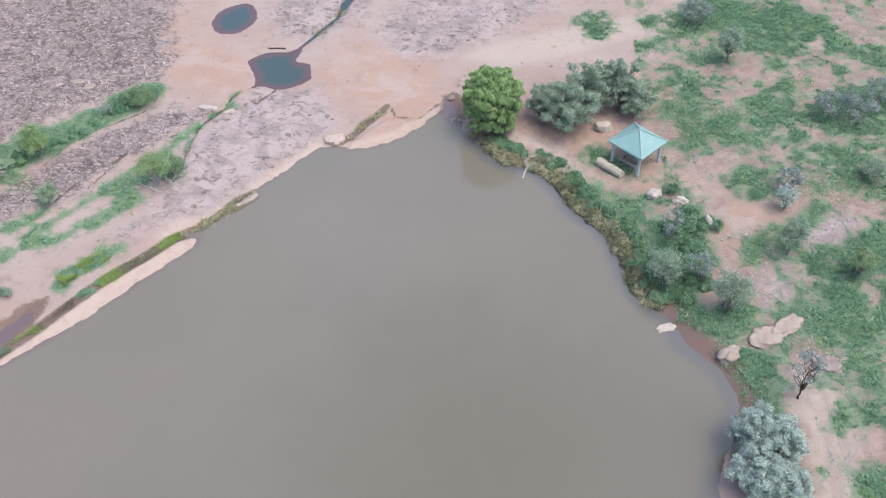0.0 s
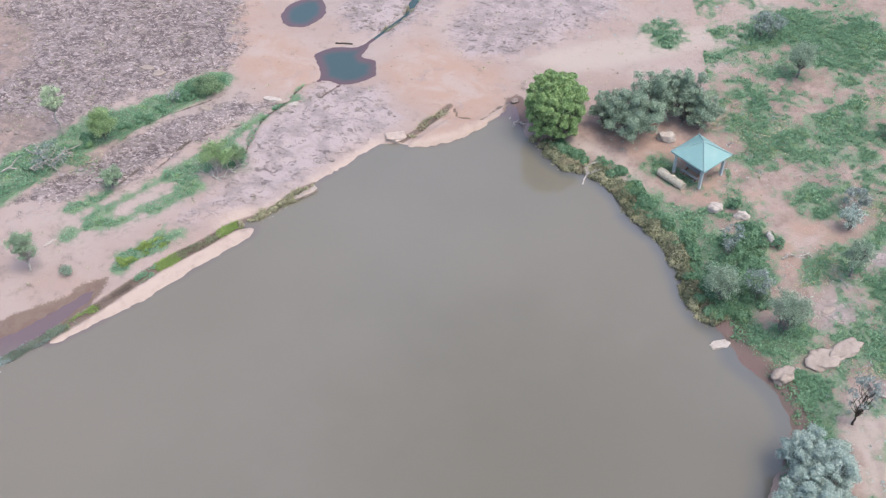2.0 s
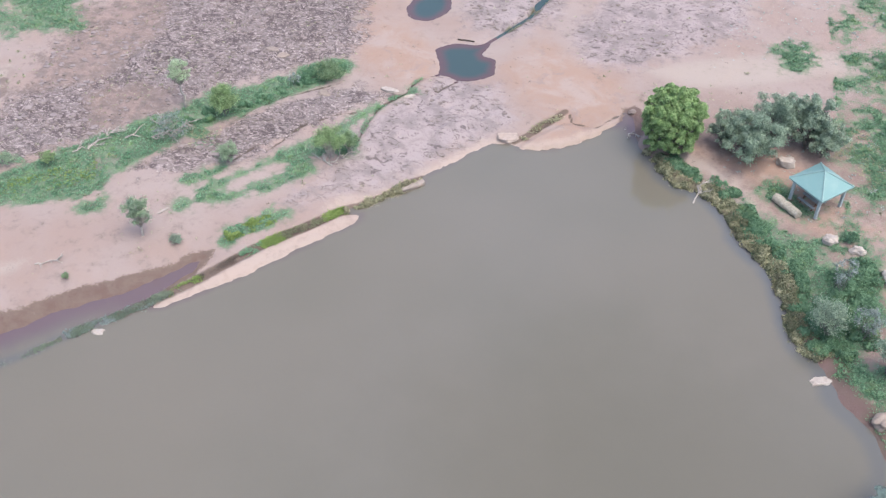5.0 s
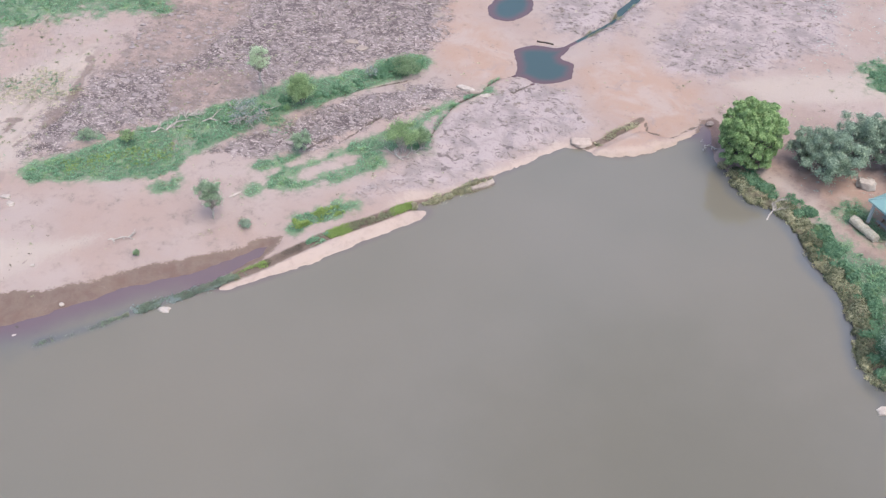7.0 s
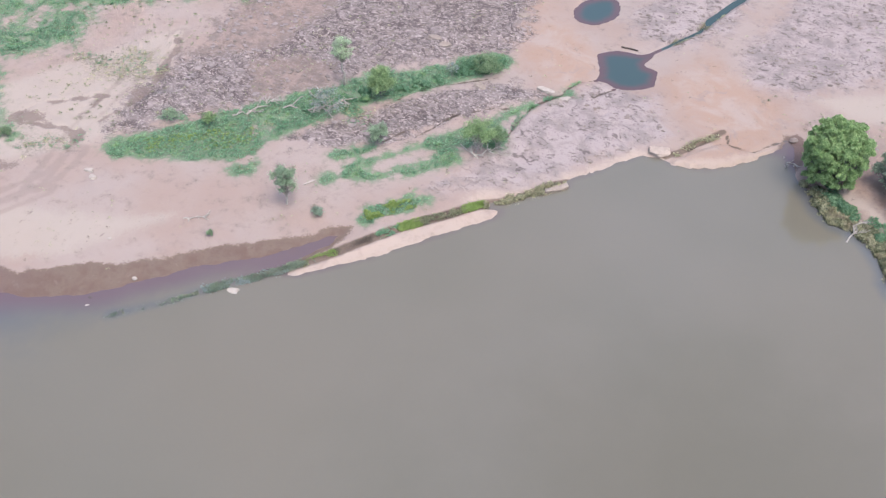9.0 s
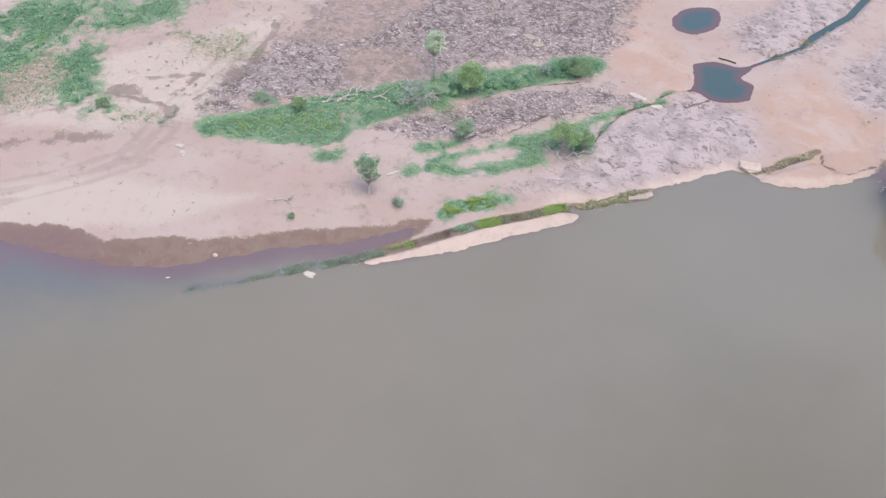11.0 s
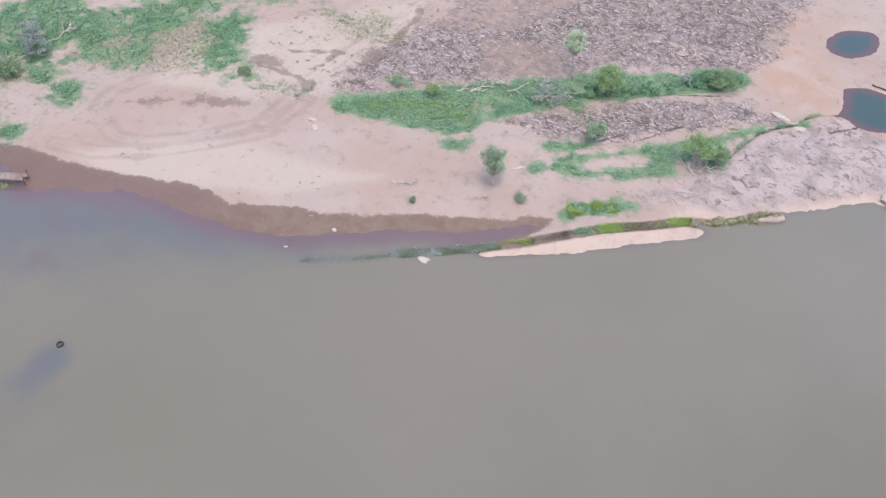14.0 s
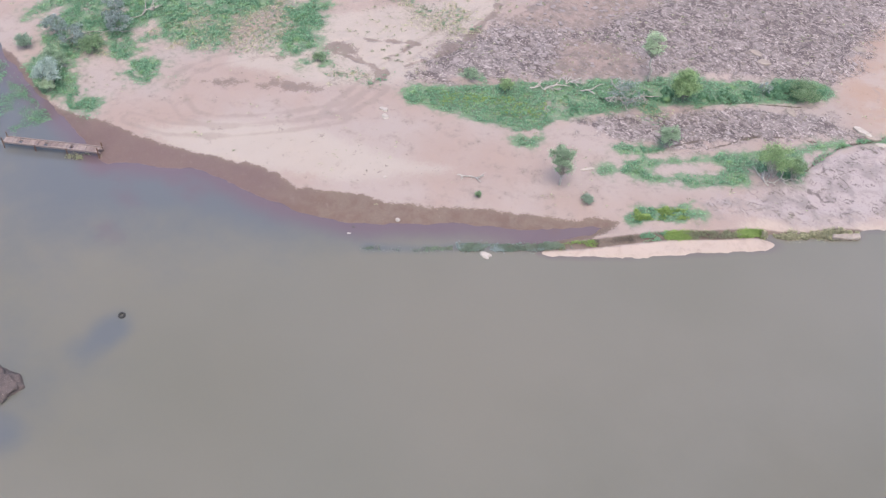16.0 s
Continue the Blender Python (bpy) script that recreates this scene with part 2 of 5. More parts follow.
GROUND = ground_material()
WATER, POOL = water_material(), pool_material()
LEAF_BRIGHT = leaf_material("glossy_green_leaves", (0.13, 0.245, 0.095), (0.36, 0.49, 0.235))
LEAF_YELLOW = leaf_material("yellow_green_leaves", (0.165, 0.275, 0.125), (0.36, 0.475, 0.255))
LEAF_GREY = leaf_material("grey_green_leaves", (0.165, 0.245, 0.185), (0.375, 0.47, 0.365))
LEAF_SILVER = leaf_material("silver_green_leaves", (0.27, 0.36, 0.325), (0.52, 0.61, 0.565))
LEAF_MID = leaf_material("fresh_green_leaves", (0.125, 0.215, 0.115), (0.30, 0.405, 0.245))
LEAF_PALE = leaf_material("pale_green_leaves", (0.32, 0.43, 0.28), (0.50, 0.60, 0.43))
LEAF_SOFT = leaf_material("soft_grey_green_leaves", (0.19, 0.285, 0.19), (0.37, 0.475, 0.335))
HERBS = leaf_material("teal_green_herbs", (0.095, 0.21, 0.122), (0.235, 0.38, 0.245), (0.21, 0.34, 0.15))
LUSH = leaf_material("lush_yellow_green_herbs", (0.12, 0.20, 0.05), (0.27, 0.355, 0.12))
HERBS_EAST = leaf_material("deep_green_bank_herbs", (0.080, 0.178, 0.106), (0.212, 0.345, 0.212), (0.20, 0.29, 0.14))
DARK_WEED = leaf_material("dull_green_water_weed", (0.09, 0.13, 0.10), (0.24, 0.29, 0.21), (0.22, 0.20, 0.15))
OLIVE = leaf_material("olive_brown_waterside_scrub", (0.10, 0.12, 0.07), (0.37, 0.37, 0.25), (0.30, 0.25, 0.19))
KHAKI = leaf_material("khaki_scrub", (0.22, 0.22, 0.13), (0.46, 0.45, 0.31), (0.30, 0.27, 0.20))
BARK_LITTER = leaf_material("dark_dry_litter", (0.08, 0.07, 0.055), (0.19, 0.16, 0.135))
DRY_WEED = leaf_material("grey_dry_weed", (0.17, 0.215, 0.21), (0.33, 0.39, 0.375))
BARK = bark_material("grey_brown_bark", (0.09, 0.092, 0.09), (0.18, 0.185, 0.182))
BARK_DARK = bark_material("dark_bark", (0.027, 0.021, 0.018), (0.061, 0.049, 0.041))
LOG_WOOD = bark_material("sun_bleached_log", (0.26, 0.235, 0.19), (0.36, 0.335, 0.28))
BARK_PALE = bark_material("bleached_bark", (0.235, 0.215, 0.197), (0.37, 0.345, 0.32))
STONE = stone_material("pale_pink_granite", (0.225, 0.187, 0.163), (0.29, 0.246, 0.216), (0.155, 0.12, 0.106))
STONE_PINK = stone_material("smooth_pink_granite", (0.30, 0.245, 0.215), (0.36, 0.30, 0.265), (0.235, 0.185, 0.16))
STONE_WET = stone_material("wet_dark_rock", (0.061, 0.049, 0.049), (0.098, 0.076, 0.073), (0.213, 0.177, 0.165))
FLAKE = stone_material("granite_flakes", (0.19, 0.16, 0.158), (0.27, 0.232, 0.228), (0.13, 0.107, 0.107))
STONE_WHITE = stone_material("bleached_granite", (0.305, 0.268, 0.244), (0.378, 0.348, 0.317), (0.244, 0.207, 0.183))
STONE_GREY = stone_material("lichen_grey_granite", (0.152, 0.125, 0.116), (0.232, 0.195, 0.183), (0.098, 0.079, 0.073))
SHEET = paint_material("turquoise_painted_steel", (0.143, 0.262, 0.262), (0.195, 0.299, 0.293), 0.5)
SHEET_CAP = paint_material("turquoise_ridge_cap", (0.189, 0.299, 0.299), (0.238, 0.336, 0.329), 0.45)
POST_PAINT = paint_material("pale_blue_painted_steel", (0.275, 0.336, 0.354), (0.354, 0.390, 0.397), 0.5)
BOARD = board_material("weathered_deck_board", (0.17, 0.125, 0.115), (0.27, 0.215, 0.20), (0.10, 0.072, 0.065))
TABLE_PAINT = paint_material("grey_painted_planks", (0.183, 0.201, 0.207), (0.244, 0.256, 0.256), 0.6)
RUST = paint_material("rusty_steel", (0.098, 0.046, 0.027), (0.152, 0.098, 0.073), 0.8)
RUBBER = paint_material("black_rubber", (0.02, 0.02, 0.02), (0.05, 0.05, 0.05), 0.8)
CONCRETE = stone_material("stained_concrete", (0.244, 0.201, 0.177), (0.305, 0.256, 0.232), (0.171, 0.128, 0.110))

# ---- plan: the lines of the place, in metres ----
EAST_BANK = [(18.2, 37.3), (19.9, 41.0), (21.4, 44.4), (21.5, 46.2), (21.1, 47.8), (20.4, 49.0), (19.3, 50.0), (18.4, 51.3), (18.1, 52.7), (17.6, 53.9), (16.8, 54.6), (15.9, 55.8), (15.2, 57.9), (14.9, 59.9), (14.4, 62.3), (13.7, 64.0), (12.5, 65.1), (11.2, 66.8), (10.8, 68.7), (10.1, 70.0), (9.1, 71.2), (7.6, 72.4), (6.0, 72.6), (4.5, 73.9), (3.2, 76.2), (1.9, 77.2), (1.5, 78.6), (1.3, 80.3), (0.9, 81.7), (0.5, 82.5)]
NORTH_ROCK = [(0.1, 81.9), (-0.4, 80.5), (-2.1, 78.3), (-3.7, 76.7), (-5.0, 75.9), (-7.1, 74.8), (-8.9, 74.6), (-9.6, 75.2), (-10.6, 75.1), (-11.7, 74.7), (-13.3, 72.9), (-14.6, 71.4), (-15.8, 69.9), (-16.7, 69.0), (-16.4, 68.1), (-18.0, 66.5), (-19.3, 65.5), (-20.6, 64.2), (-21.7, 63.1)]
LEDGE = [(-22.0, 62.3), (-21.4, 62.7), (-20.9, 62.7), (-20.8, 62.2), (-21.1, 61.6), (-22.2, 60.3), (-23.2, 59.3), (-23.8, 58.5), (-24.8, 57.5), (-25.7, 56.3), (-26.7, 55.3), (-27.6, 54.2), (-28.0, 53.5), (-30.0, 51.9), (-30.9, 50.9), (-31.9, 50.0), (-33.2, 48.8), (-33.9, 48.6), (-33.8, 49.1), (-34.5, 49.5), (-33.8, 50.9), (-32.8, 52.7), (-32.3, 54.0)]
INLET = [(-32.1, 54.6), (-32.5, 54.3), (-33.6, 53.0), (-35.0, 51.7), (-36.2, 50.2), (-37.2, 49.2), (-38.1, 48.8), (-39.4, 47.8), (-41.1, 46.5), (-42.8, 44.9), (-44.5, 43.3), (-45.7, 41.9), (-47.2, 40.7), (-48.0, 40.2), (-49.7, 39.2), (-51.0, 38.5), (-52.3, 37.9), (-53.3, 37.8), (-54.4, 37.6), (-55.6, 37.0)]
WEST_BEACH = [(-57.4, 36.8), (-59.3, 36.4), (-61.2, 36.0), (-62.8, 35.4), (-63.9, 34.3), (-65.6, 33.1), (-67.4, 32.0), (-68.4, 31.2), (-68.7, 30.5), (-69.6, 30.4), (-71.7, 30.7), (-73.1, 31.0), (-74.9, 31.2), (-76.7, 31.4), (-78.3, 31.5), (-80.1, 31.7), (-81.7, 31.7), (-83.4, 31.8), (-85.2, 32.1), (-87.3, 32.5), (-89.2, 32.6), (-90.9, 32.7)]
LAKE = EAST_BANK + NORTH_ROCK + LEDGE + INLET + WEST_BEACH + [(-97, 35), (-108, 26), (-112, 5), (-90, -25), (-40, -50), (10, -45), (34, -25), (30, 5), (22, 24)]
POND = [(-24.9, 95.1), (-25.0, 96.6), (-24.5, 98.1), (-23.4, 99.2), (-22.1, 99.9), (-21.1, 99.5), (-20.4, 98.1), (-20.2, 96.4), (-20.8, 94.8), (-21.8, 93.8), (-23.1, 93.5), (-24.2, 94.0)]
TARN = [(-20.1, 88.5), (-19.7, 89.2), (-18.9, 89.8), (-17.7, 90.2), (-16.3, 90.2), (-15.3, 90.7), (-14.7, 91.6), (-14.7, 90.1), (-15.2, 88.7), (-14.9, 88.3), (-13.7, 88.0), (-13.4, 87.0), (-13.4, 86.1), (-13.1, 85.4), (-13.9, 84.6), (-15.0, 83.8), (-16.4, 83.4), (-17.9, 84.0), (-18.9, 84.2), (-18.9, 85.1), (-19.3, 86.5), (-19.8, 87.7)]
BROOK = [(-14.9, 91.0), (-13.5, 93.3), (-12.4, 95.2), (-11.4, 96.9), (-11.0, 98.3), (-10.9, 99.4), (-10.1, 101.4), (-9.4, 103.4), (-8.6, 105.2), (-8.2, 108.0), (-7.6, 111.7)]
CREVICE = [(-9.5, 75.5), (-8.5, 76.3), (-7.5, 77.9), (-6.5, 79.1), (-5.5, 80.8)]
FISSURES = [
    [(-18.8, 84.0), (-19.5, 83.6), (-20.4, 82.7), (-21.2, 80.9), (-21.9, 79.1), (-22.8, 78.0), (-23.3, 76.5), (-23.6, 74.7), (-23.7, 72.9), (-23.8, 71.6)],
    [(-31.6, 68.4), (-30.8, 70.0), (-30.0, 71.8), (-29.1, 73.3), (-27.9, 74.2), (-26.6, 75.3), (-25.1, 76.0)],
    [(-34.0, 66.8), (-33.2, 68.3), (-32.1, 70.0)],
    [(-7.9, 76.8), (-6.8, 78.5), (-6.1, 79.8), (-5.7, 80.9)],
    [(-23.8, 71.5), (-23.0, 72.3), (-21.8, 73.0)],
    [(-16.8, 83.2), (-17.7, 81.9), (-18.3, 80.8)],
    [(-36.2, 72.1), (-34.8, 74.6), (-32.7, 76.8), (-30.4, 78.6), (-28.0, 80.4)],
    [(-5.0, 80.5), (-4.6, 79.3), (-2.4, 79.0), (-0.5, 81.6), (0.1, 82.3)],
]
OUTCROP = [(-9.1, 74.7), (-7.7, 76.4), (-5.6, 78.7), (-4.6, 79.2), (-3.4, 78.6), (-1.9, 79.5), (-0.7, 80.5), (0.2, 81.6), (-0.4, 79.5), (-2.1, 77.9), (-3.7, 76.4), (-5.0, 75.5), (-7.1, 74.5)]
SEAM = [(-16.6, 68.5), (-17.6, 67.4), (-18.6, 66.2), (-19.5, 65.1), (-21.0, 63.8), (-22.3, 62.8), (-23.8, 61.2), (-25.1, 59.7), (-26.5, 58.4), (-27.8, 57.0), (-29.0, 55.4), (-30.2, 53.9), (-31.4, 52.4), (-32.6, 50.9), (-33.6, 49.9), (-34.2, 49.2), (-35.3, 48.2), (-36.5, 46.9)]
WEED_LINE = [(-34.3, 49.3), (-35.3, 48.3), (-36.6, 47.0), (-38.0, 45.7), (-39.2, 44.4), (-40.4, 43.0), (-41.7, 41.7), (-43.1, 40.4), (-44.5, 39.3), (-46.1, 38.3), (-47.5, 37.1), (-49.1, 36.2)]
# areas where low herbs grow
HERB_AREAS = [
    [(10.2, 69.6), (11.3, 70.8), (12.5, 70.2), (14.0, 69.4), (15.3, 67.7), (16.7, 66.9), (18.0, 65.8), (17.8, 64.7), (19.8, 64.7), (21.3, 66.2), (22.3, 66.4), (22.4, 65.1), (21.8, 62.3), (21.9, 60.2), (21.9, 58.3), (21.0, 56.7), (19.9, 55.7), (19.1, 54.8), (18.1, 55.4), (17.3, 56.0), (16.2, 56.7), (15.4, 57.6), (15.2, 58.9), (14.9, 60.9), (13.7, 63.0), (12.5, 64.7), (11.2, 67.3)],
    [(18.8, 53.3), (19.8, 53.9), (21.1, 53.6), (22.6, 54.2), (23.5, 54.5), (24.6, 53.3), (24.2, 51.6), (22.9, 50.4), (23.3, 49.6), (25.2, 50.4), (25.5, 49.6), (24.2, 48.8), (24.4, 46.6), (25.3, 46.1), (24.2, 45.1), (24.4, 43.3), (22.0, 43.3), (22.3, 45.6), (22.1, 47.7), (22.0, 49.3), (21.0, 50.7), (19.9, 51.6)],
    [(13.6, 73.2), (14.4, 73.6), (15.4, 72.8), (16.2, 71.2), (17.4, 70.2), (16.5, 69.6), (15.2, 70.9), (14.2, 71.8)],
    [(20.1, 68.4), (21.0, 69.2), (21.3, 68.4), (20.7, 67.3), (20.0, 67.7)],
    [(17.6, 67.5), (19.3, 67.7), (20.1, 66.7), (18.8, 66.1), (17.8, 66.4)],
    [(22.7, 64.7), (23.9, 64.4), (24.0, 63.3), (23.3, 62.8), (22.7, 63.3)],
    [(25.5, 70.4), (28.0, 71.2), (30.8, 72.0), (29.7, 69.6), (28.5, 68.8), (27.8, 67.7), (26.4, 68.4)],
    [(19.9, 82.4), (21.7, 81.5), (24.4, 79.7), (24.5, 77.4), (25.9, 78.8), (28.4, 80.6), (33.1, 84.3), (34.9, 84.8), (34.2, 80.6), (34.0, 75.7), (32.5, 74.9), (29.7, 74.3), (26.8, 75.3), (24.6, 76.6), (25.0, 74.0), (22.5, 73.6), (21.1, 74.4), (22.7, 76.1), (21.4, 77.9), (20.6, 79.7)],
    [(20.4, 84.3), (22.5, 85.3), (23.0, 84.3), (20.7, 82.6)],
    [(25.8, 85.8), (27.6, 86.5), (29.1, 85.3), (29.0, 83.4), (27.1, 82.6), (25.9, 83.4)],
    [(21.9, 94.7), (22.5, 97.0), (25.2, 98.1), (28.1, 100.5), (34.6, 101.7), (38.8, 100.5), (39.4, 98.1), (41.1, 95.3), (43.1, 93.6), (42.5, 90.4), (40.7, 89.4), (39.1, 92.0), (36.6, 89.4), (34.8, 86.8), (32.7, 87.3), (32.1, 88.8), (31.0, 90.4), (28.7, 93.6), (26.3, 93.6), (23.5, 91.5), (22.6, 91.5)],
    [(35.6, 80.6), (39.0, 82.9), (42.2, 84.3), (44.5, 84.8), (47.6, 85.3), (45.3, 75.3), (41.8, 76.1), (39.2, 76.1), (37.1, 76.1), (35.9, 77.9)],
    [(37.8, 74.9), (41.5, 75.3), (42.1, 68.8), (39.5, 68.8), (37.3, 69.6), (37.1, 72.4), (34.9, 74.0)],
    [(31.0, 64.7), (32.7, 66.6), (33.6, 65.5), (31.8, 64.0), (30.5, 63.7)],
    [(28.8, 63.7), (29.9, 64.4), (29.7, 61.6), (28.2, 60.9)],
    [(25.6, 60.9), (27.0, 62.3), (26.7, 60.2), (25.5, 58.6), (25.0, 58.9)],
    [(29.9, 59.6), (30.7, 59.9), (31.2, 58.3), (32.8, 58.9), (33.8, 60.9), (35.9, 63.0), (38.3, 65.1), (40.6, 65.8), (39.1, 57.0), (36.1, 53.3), (34.3, 53.3), (34.3, 57.0), (34.0, 58.3), (33.7, 55.7), (33.7, 52.7), (34.0, 51.0), (33.4, 47.7), (31.9, 46.6), (30.5, 47.7), (28.5, 46.4), (27.9, 46.6), (29.7, 47.7), (30.4, 48.8), (30.0, 50.4), (28.6, 51.6), (27.5, 51.6), (27.7, 53.3), (28.9, 54.5), (29.6, 55.7), (30.7, 57.0)],
    [(28.5, 56.7), (29.3, 56.0), (28.4, 54.2), (26.4, 53.3), (26.2, 53.7), (27.5, 54.5)],
    [(28.5, 38.2), (29.2, 38.6), (31.3, 38.4), (30.6, 36.2), (28.3, 36.2)],
    [(32.4, 70.4), (33.6, 70.8), (33.6, 68.8), (32.4, 68.4)],
    [(28.8, 71.2), (30.3, 72.0), (31.4, 70.4), (30.0, 68.8)],
    [(14.9, 94.7), (16.1, 97.0), (17.0, 97.0), (17.6, 94.2), (16.2, 92.5), (15.1, 93.1)],
    [(-57.4, 55.1), (-57.1, 56.8), (-55.5, 58.2), (-53.2, 60.5), (-50.8, 62.8), (-49.5, 64.6), (-47.9, 66.9), (-45.7, 68.7), (-44.3, 70.4), (-43.1, 71.6), (-42.0, 72.9), (-40.0, 74.3), (-40.2, 75.6), (-38.6, 76.9), (-37.2, 76.2), (-35.7, 78.3), (-34.4, 80.0), (-33.0, 80.2), (-32.6, 82.4), (-31.1, 83.6), (-29.6, 84.2), (-28.2, 84.1), (-27.6, 83.3), (-27.9, 82.2), (-29.8, 80.0), (-31.4, 78.5), (-32.3, 76.9), (-33.9, 75.3), (-35.6, 73.5), (-37.7, 72.2), (-38.3, 70.2), (-39.0, 69.4), (-40.1, 69.1), (-40.8, 67.4), (-41.8, 66.0), (-42.8, 64.7), (-43.1, 63.3), (-43.9, 61.8), (-44.0, 60.7), (-45.1, 59.1), (-47.1, 58.2), (-48.9, 57.2), (-50.8, 57.0), (-52.8, 56.0), (-54.4, 55.8), (-55.7, 55.3)],
    [(-45.0, 57.4), (-44.7, 58.5), (-43.6, 59.6), (-42.5, 59.1), (-43.7, 57.4)],
    [(-37.7, 62.6), (-36.7, 64.1), (-34.4, 66.3), (-34.0, 65.6), (-35.8, 63.7), (-36.9, 62.6)],
    [(-35.2, 60.7), (-35.5, 62.0), (-34.5, 63.6), (-32.2, 65.7), (-30.7, 68.0), (-29.0, 70.1), (-27.7, 71.9), (-26.1, 73.2), (-25.3, 74.9), (-24.1, 77.0), (-23.4, 77.8), (-23.1, 77.2), (-24.0, 75.7), (-24.9, 74.0), (-24.9, 72.6), (-23.6, 71.1), (-23.7, 70.3), (-24.7, 69.6), (-25.5, 70.6), (-27.7, 68.8), (-26.7, 67.1), (-27.5, 65.5), (-29.3, 63.8), (-31.1, 62.1), (-32.3, 61.3), (-33.5, 61.3), (-34.9, 60.7)],
    [(-22.0, 79.1), (-20.7, 81.0), (-20.4, 80.5), (-21.6, 78.9)],
    [(-31.0, 56.6), (-31.2, 57.8), (-30.2, 58.9), (-28.8, 60.3), (-27.7, 61.2), (-26.8, 61.4), (-27.0, 60.5), (-28.1, 59.2), (-29.5, 57.8)],
    [(-36.9, 59.2), (-36.7, 60.2), (-35.7, 60.5), (-35.7, 59.7)],
    [(-54.7, 61.4), (-54.9, 62.6), (-54.0, 63.1), (-53.2, 62.4)],
    [(-95.5, 38.6), (-95.6, 41.7), (-92.3, 46.5), (-87.1, 52.3), (-81.9, 57.4), (-79.2, 57.6), (-79.1, 54.5), (-78.6, 51.2), (-76.7, 48.7), (-78.6, 46.9), (-81.5, 46.2), (-84.8, 47.5), (-85.3, 44.7), (-83.5, 42.8), (-81.8, 42.3), (-81.9, 40.8), (-84.7, 40.2), (-87.3, 40.6), (-89.0, 40.3), (-90.7, 38.7), (-92.9, 38.1)],
    [(-73.2, 54.2), (-76.2, 57.4), (-75.7, 61.0), (-74.2, 60.8), (-71.5, 57.3), (-69.8, 54.7), (-71.0, 53.2), (-73.6, 52.7)],
    [(-78.2, 40.3), (-78.9, 41.4), (-77.9, 42.0), (-76.1, 40.6), (-76.4, 39.9)],
    [(-86.9, 33.9), (-87.1, 35.0), (-84.8, 35.2), (-81.9, 34.7), (-79.1, 34.2), (-77.0, 34.4), (-76.6, 33.3), (-77.5, 32.7), (-80.1, 33.3), (-81.0, 32.4), (-83.2, 32.2)],
    [(-67.3, 52.9), (-67.6, 54.3), (-66.5, 54.3), (-65.9, 53.2)],
    [(-89.8, 37.2), (-88.9, 41.1), (-85.5, 42.4), (-82.2, 44.0), (-83.0, 40.2), (-84.6, 37.0), (-86.5, 35.6)],
    [(-81.4, 82.9), (-61.3, 89.4), (-59.4, 84.7), (-64.1, 82.0), (-69.3, 77.9), (-75.8, 75.1)],
    [(-90.6, 74.9), (-71.7, 83.1), (-73.3, 75.8), (-71.1, 69.2), (-74.2, 66.7), (-81.2, 64.5)],
    [(-84.7, 53.2), (-86.6, 58.7), (-87.2, 64.1), (-76.1, 73.2), (-71.5, 69.0), (-76.2, 64.4), (-79.6, 62.8), (-77.7, 59.3), (-80.3, 56.9), (-80.2, 53.8), (-81.3, 51.8)],
    [(-78.4, 72.9), (-87.6, 85.0), (-62.0, 90.5), (-59.8, 85.4), (-63.7, 82.4), (-68.9, 79.5), (-73.7, 76.2)],
    [(-95.7, 45.3), (-94.9, 49.0), (-91.6, 53.2), (-87.3, 49.3), (-88.3, 45.7), (-91.0, 42.2)],
]
# the more open of these areas, and how far they close up
THIN_AREAS = {7: 1.0, 10: 1.0, 11: 0.8, 12: 0.7, 14: 0.45, 16: 1.1, 19: 0.3, 20: 0.2, 23: 0.1, 28: 0.2, 29: 0.2, 30: 0.8, 31: 0.8, 34: 0.15, 35: 0.35, 36: 0.5, 37: 0.4, 38: 0.7, 39: 0.9, 40: 0.7}
OLIVE_GRASS = [(19.0, 52.9), (20.1, 51.5), (21.2, 50.5), (22.0, 49.1), (22.1, 47.5), (22.2, 45.6), (22.1, 43.9)]
TAN_AREAS = [
    [(-52.0, 72.8), (-50.3, 74.9), (-46.9, 75.0), (-43.6, 71.3), (-45.6, 68.5), (-48.3, 67.5)],
    [(-74.4, 89.1), (-55.1, 93.6), (-50.9, 90.7), (-48.9, 84.3), (-50.4, 79.9), (-50.9, 75.8), (-53.3, 74.4), (-56.0, 72.8), (-63.3, 69.9)],
    [(-50.5, 73.0), (-47.8, 75.4), (-43.6, 75.9), (-41.8, 73.6), (-43.2, 70.0), (-46.2, 69.3), (-49.2, 70.1)],
]
STONY = [
    [(31.1, 63.6), (32.3, 64.0), (32.1, 62.0), (31.0, 61.0)],
    [(32.4, 63.6), (34.9, 63.9), (34.5, 62.0), (32.3, 60.6)],
    [(27.0, 59.9), (29.0, 60.3), (28.3, 58.6), (26.9, 58.3)],
    [(28.0, 49.4), (30.6, 49.6), (30.1, 47.7), (28.3, 47.5)],
]
DARK_SPOTS = [
    [(-67.9, 46.7), (-67.7, 48.3), (-65.9, 49.6), (-63.6, 50.5), (-62.4, 50.8), (-63.9, 49.3), (-66.1, 47.7)],
    [(-72.0, 43.6), (-70.7, 45.1), (-68.9, 46.5), (-70.2, 44.8)],
    [(-70.3, 50.7), (-70.2, 51.7), (-69.5, 51.6), (-69.6, 50.7)],
    [(-42.3, 63.5), (-41.9, 64.7), (-40.5, 65.6), (-40.5, 64.2), (-41.6, 63.4)],
    [(-67.6, 55.6), (-67.8, 57.4), (-66.7, 57.9), (-65.2, 56.8), (-65.5, 55.6)],
]
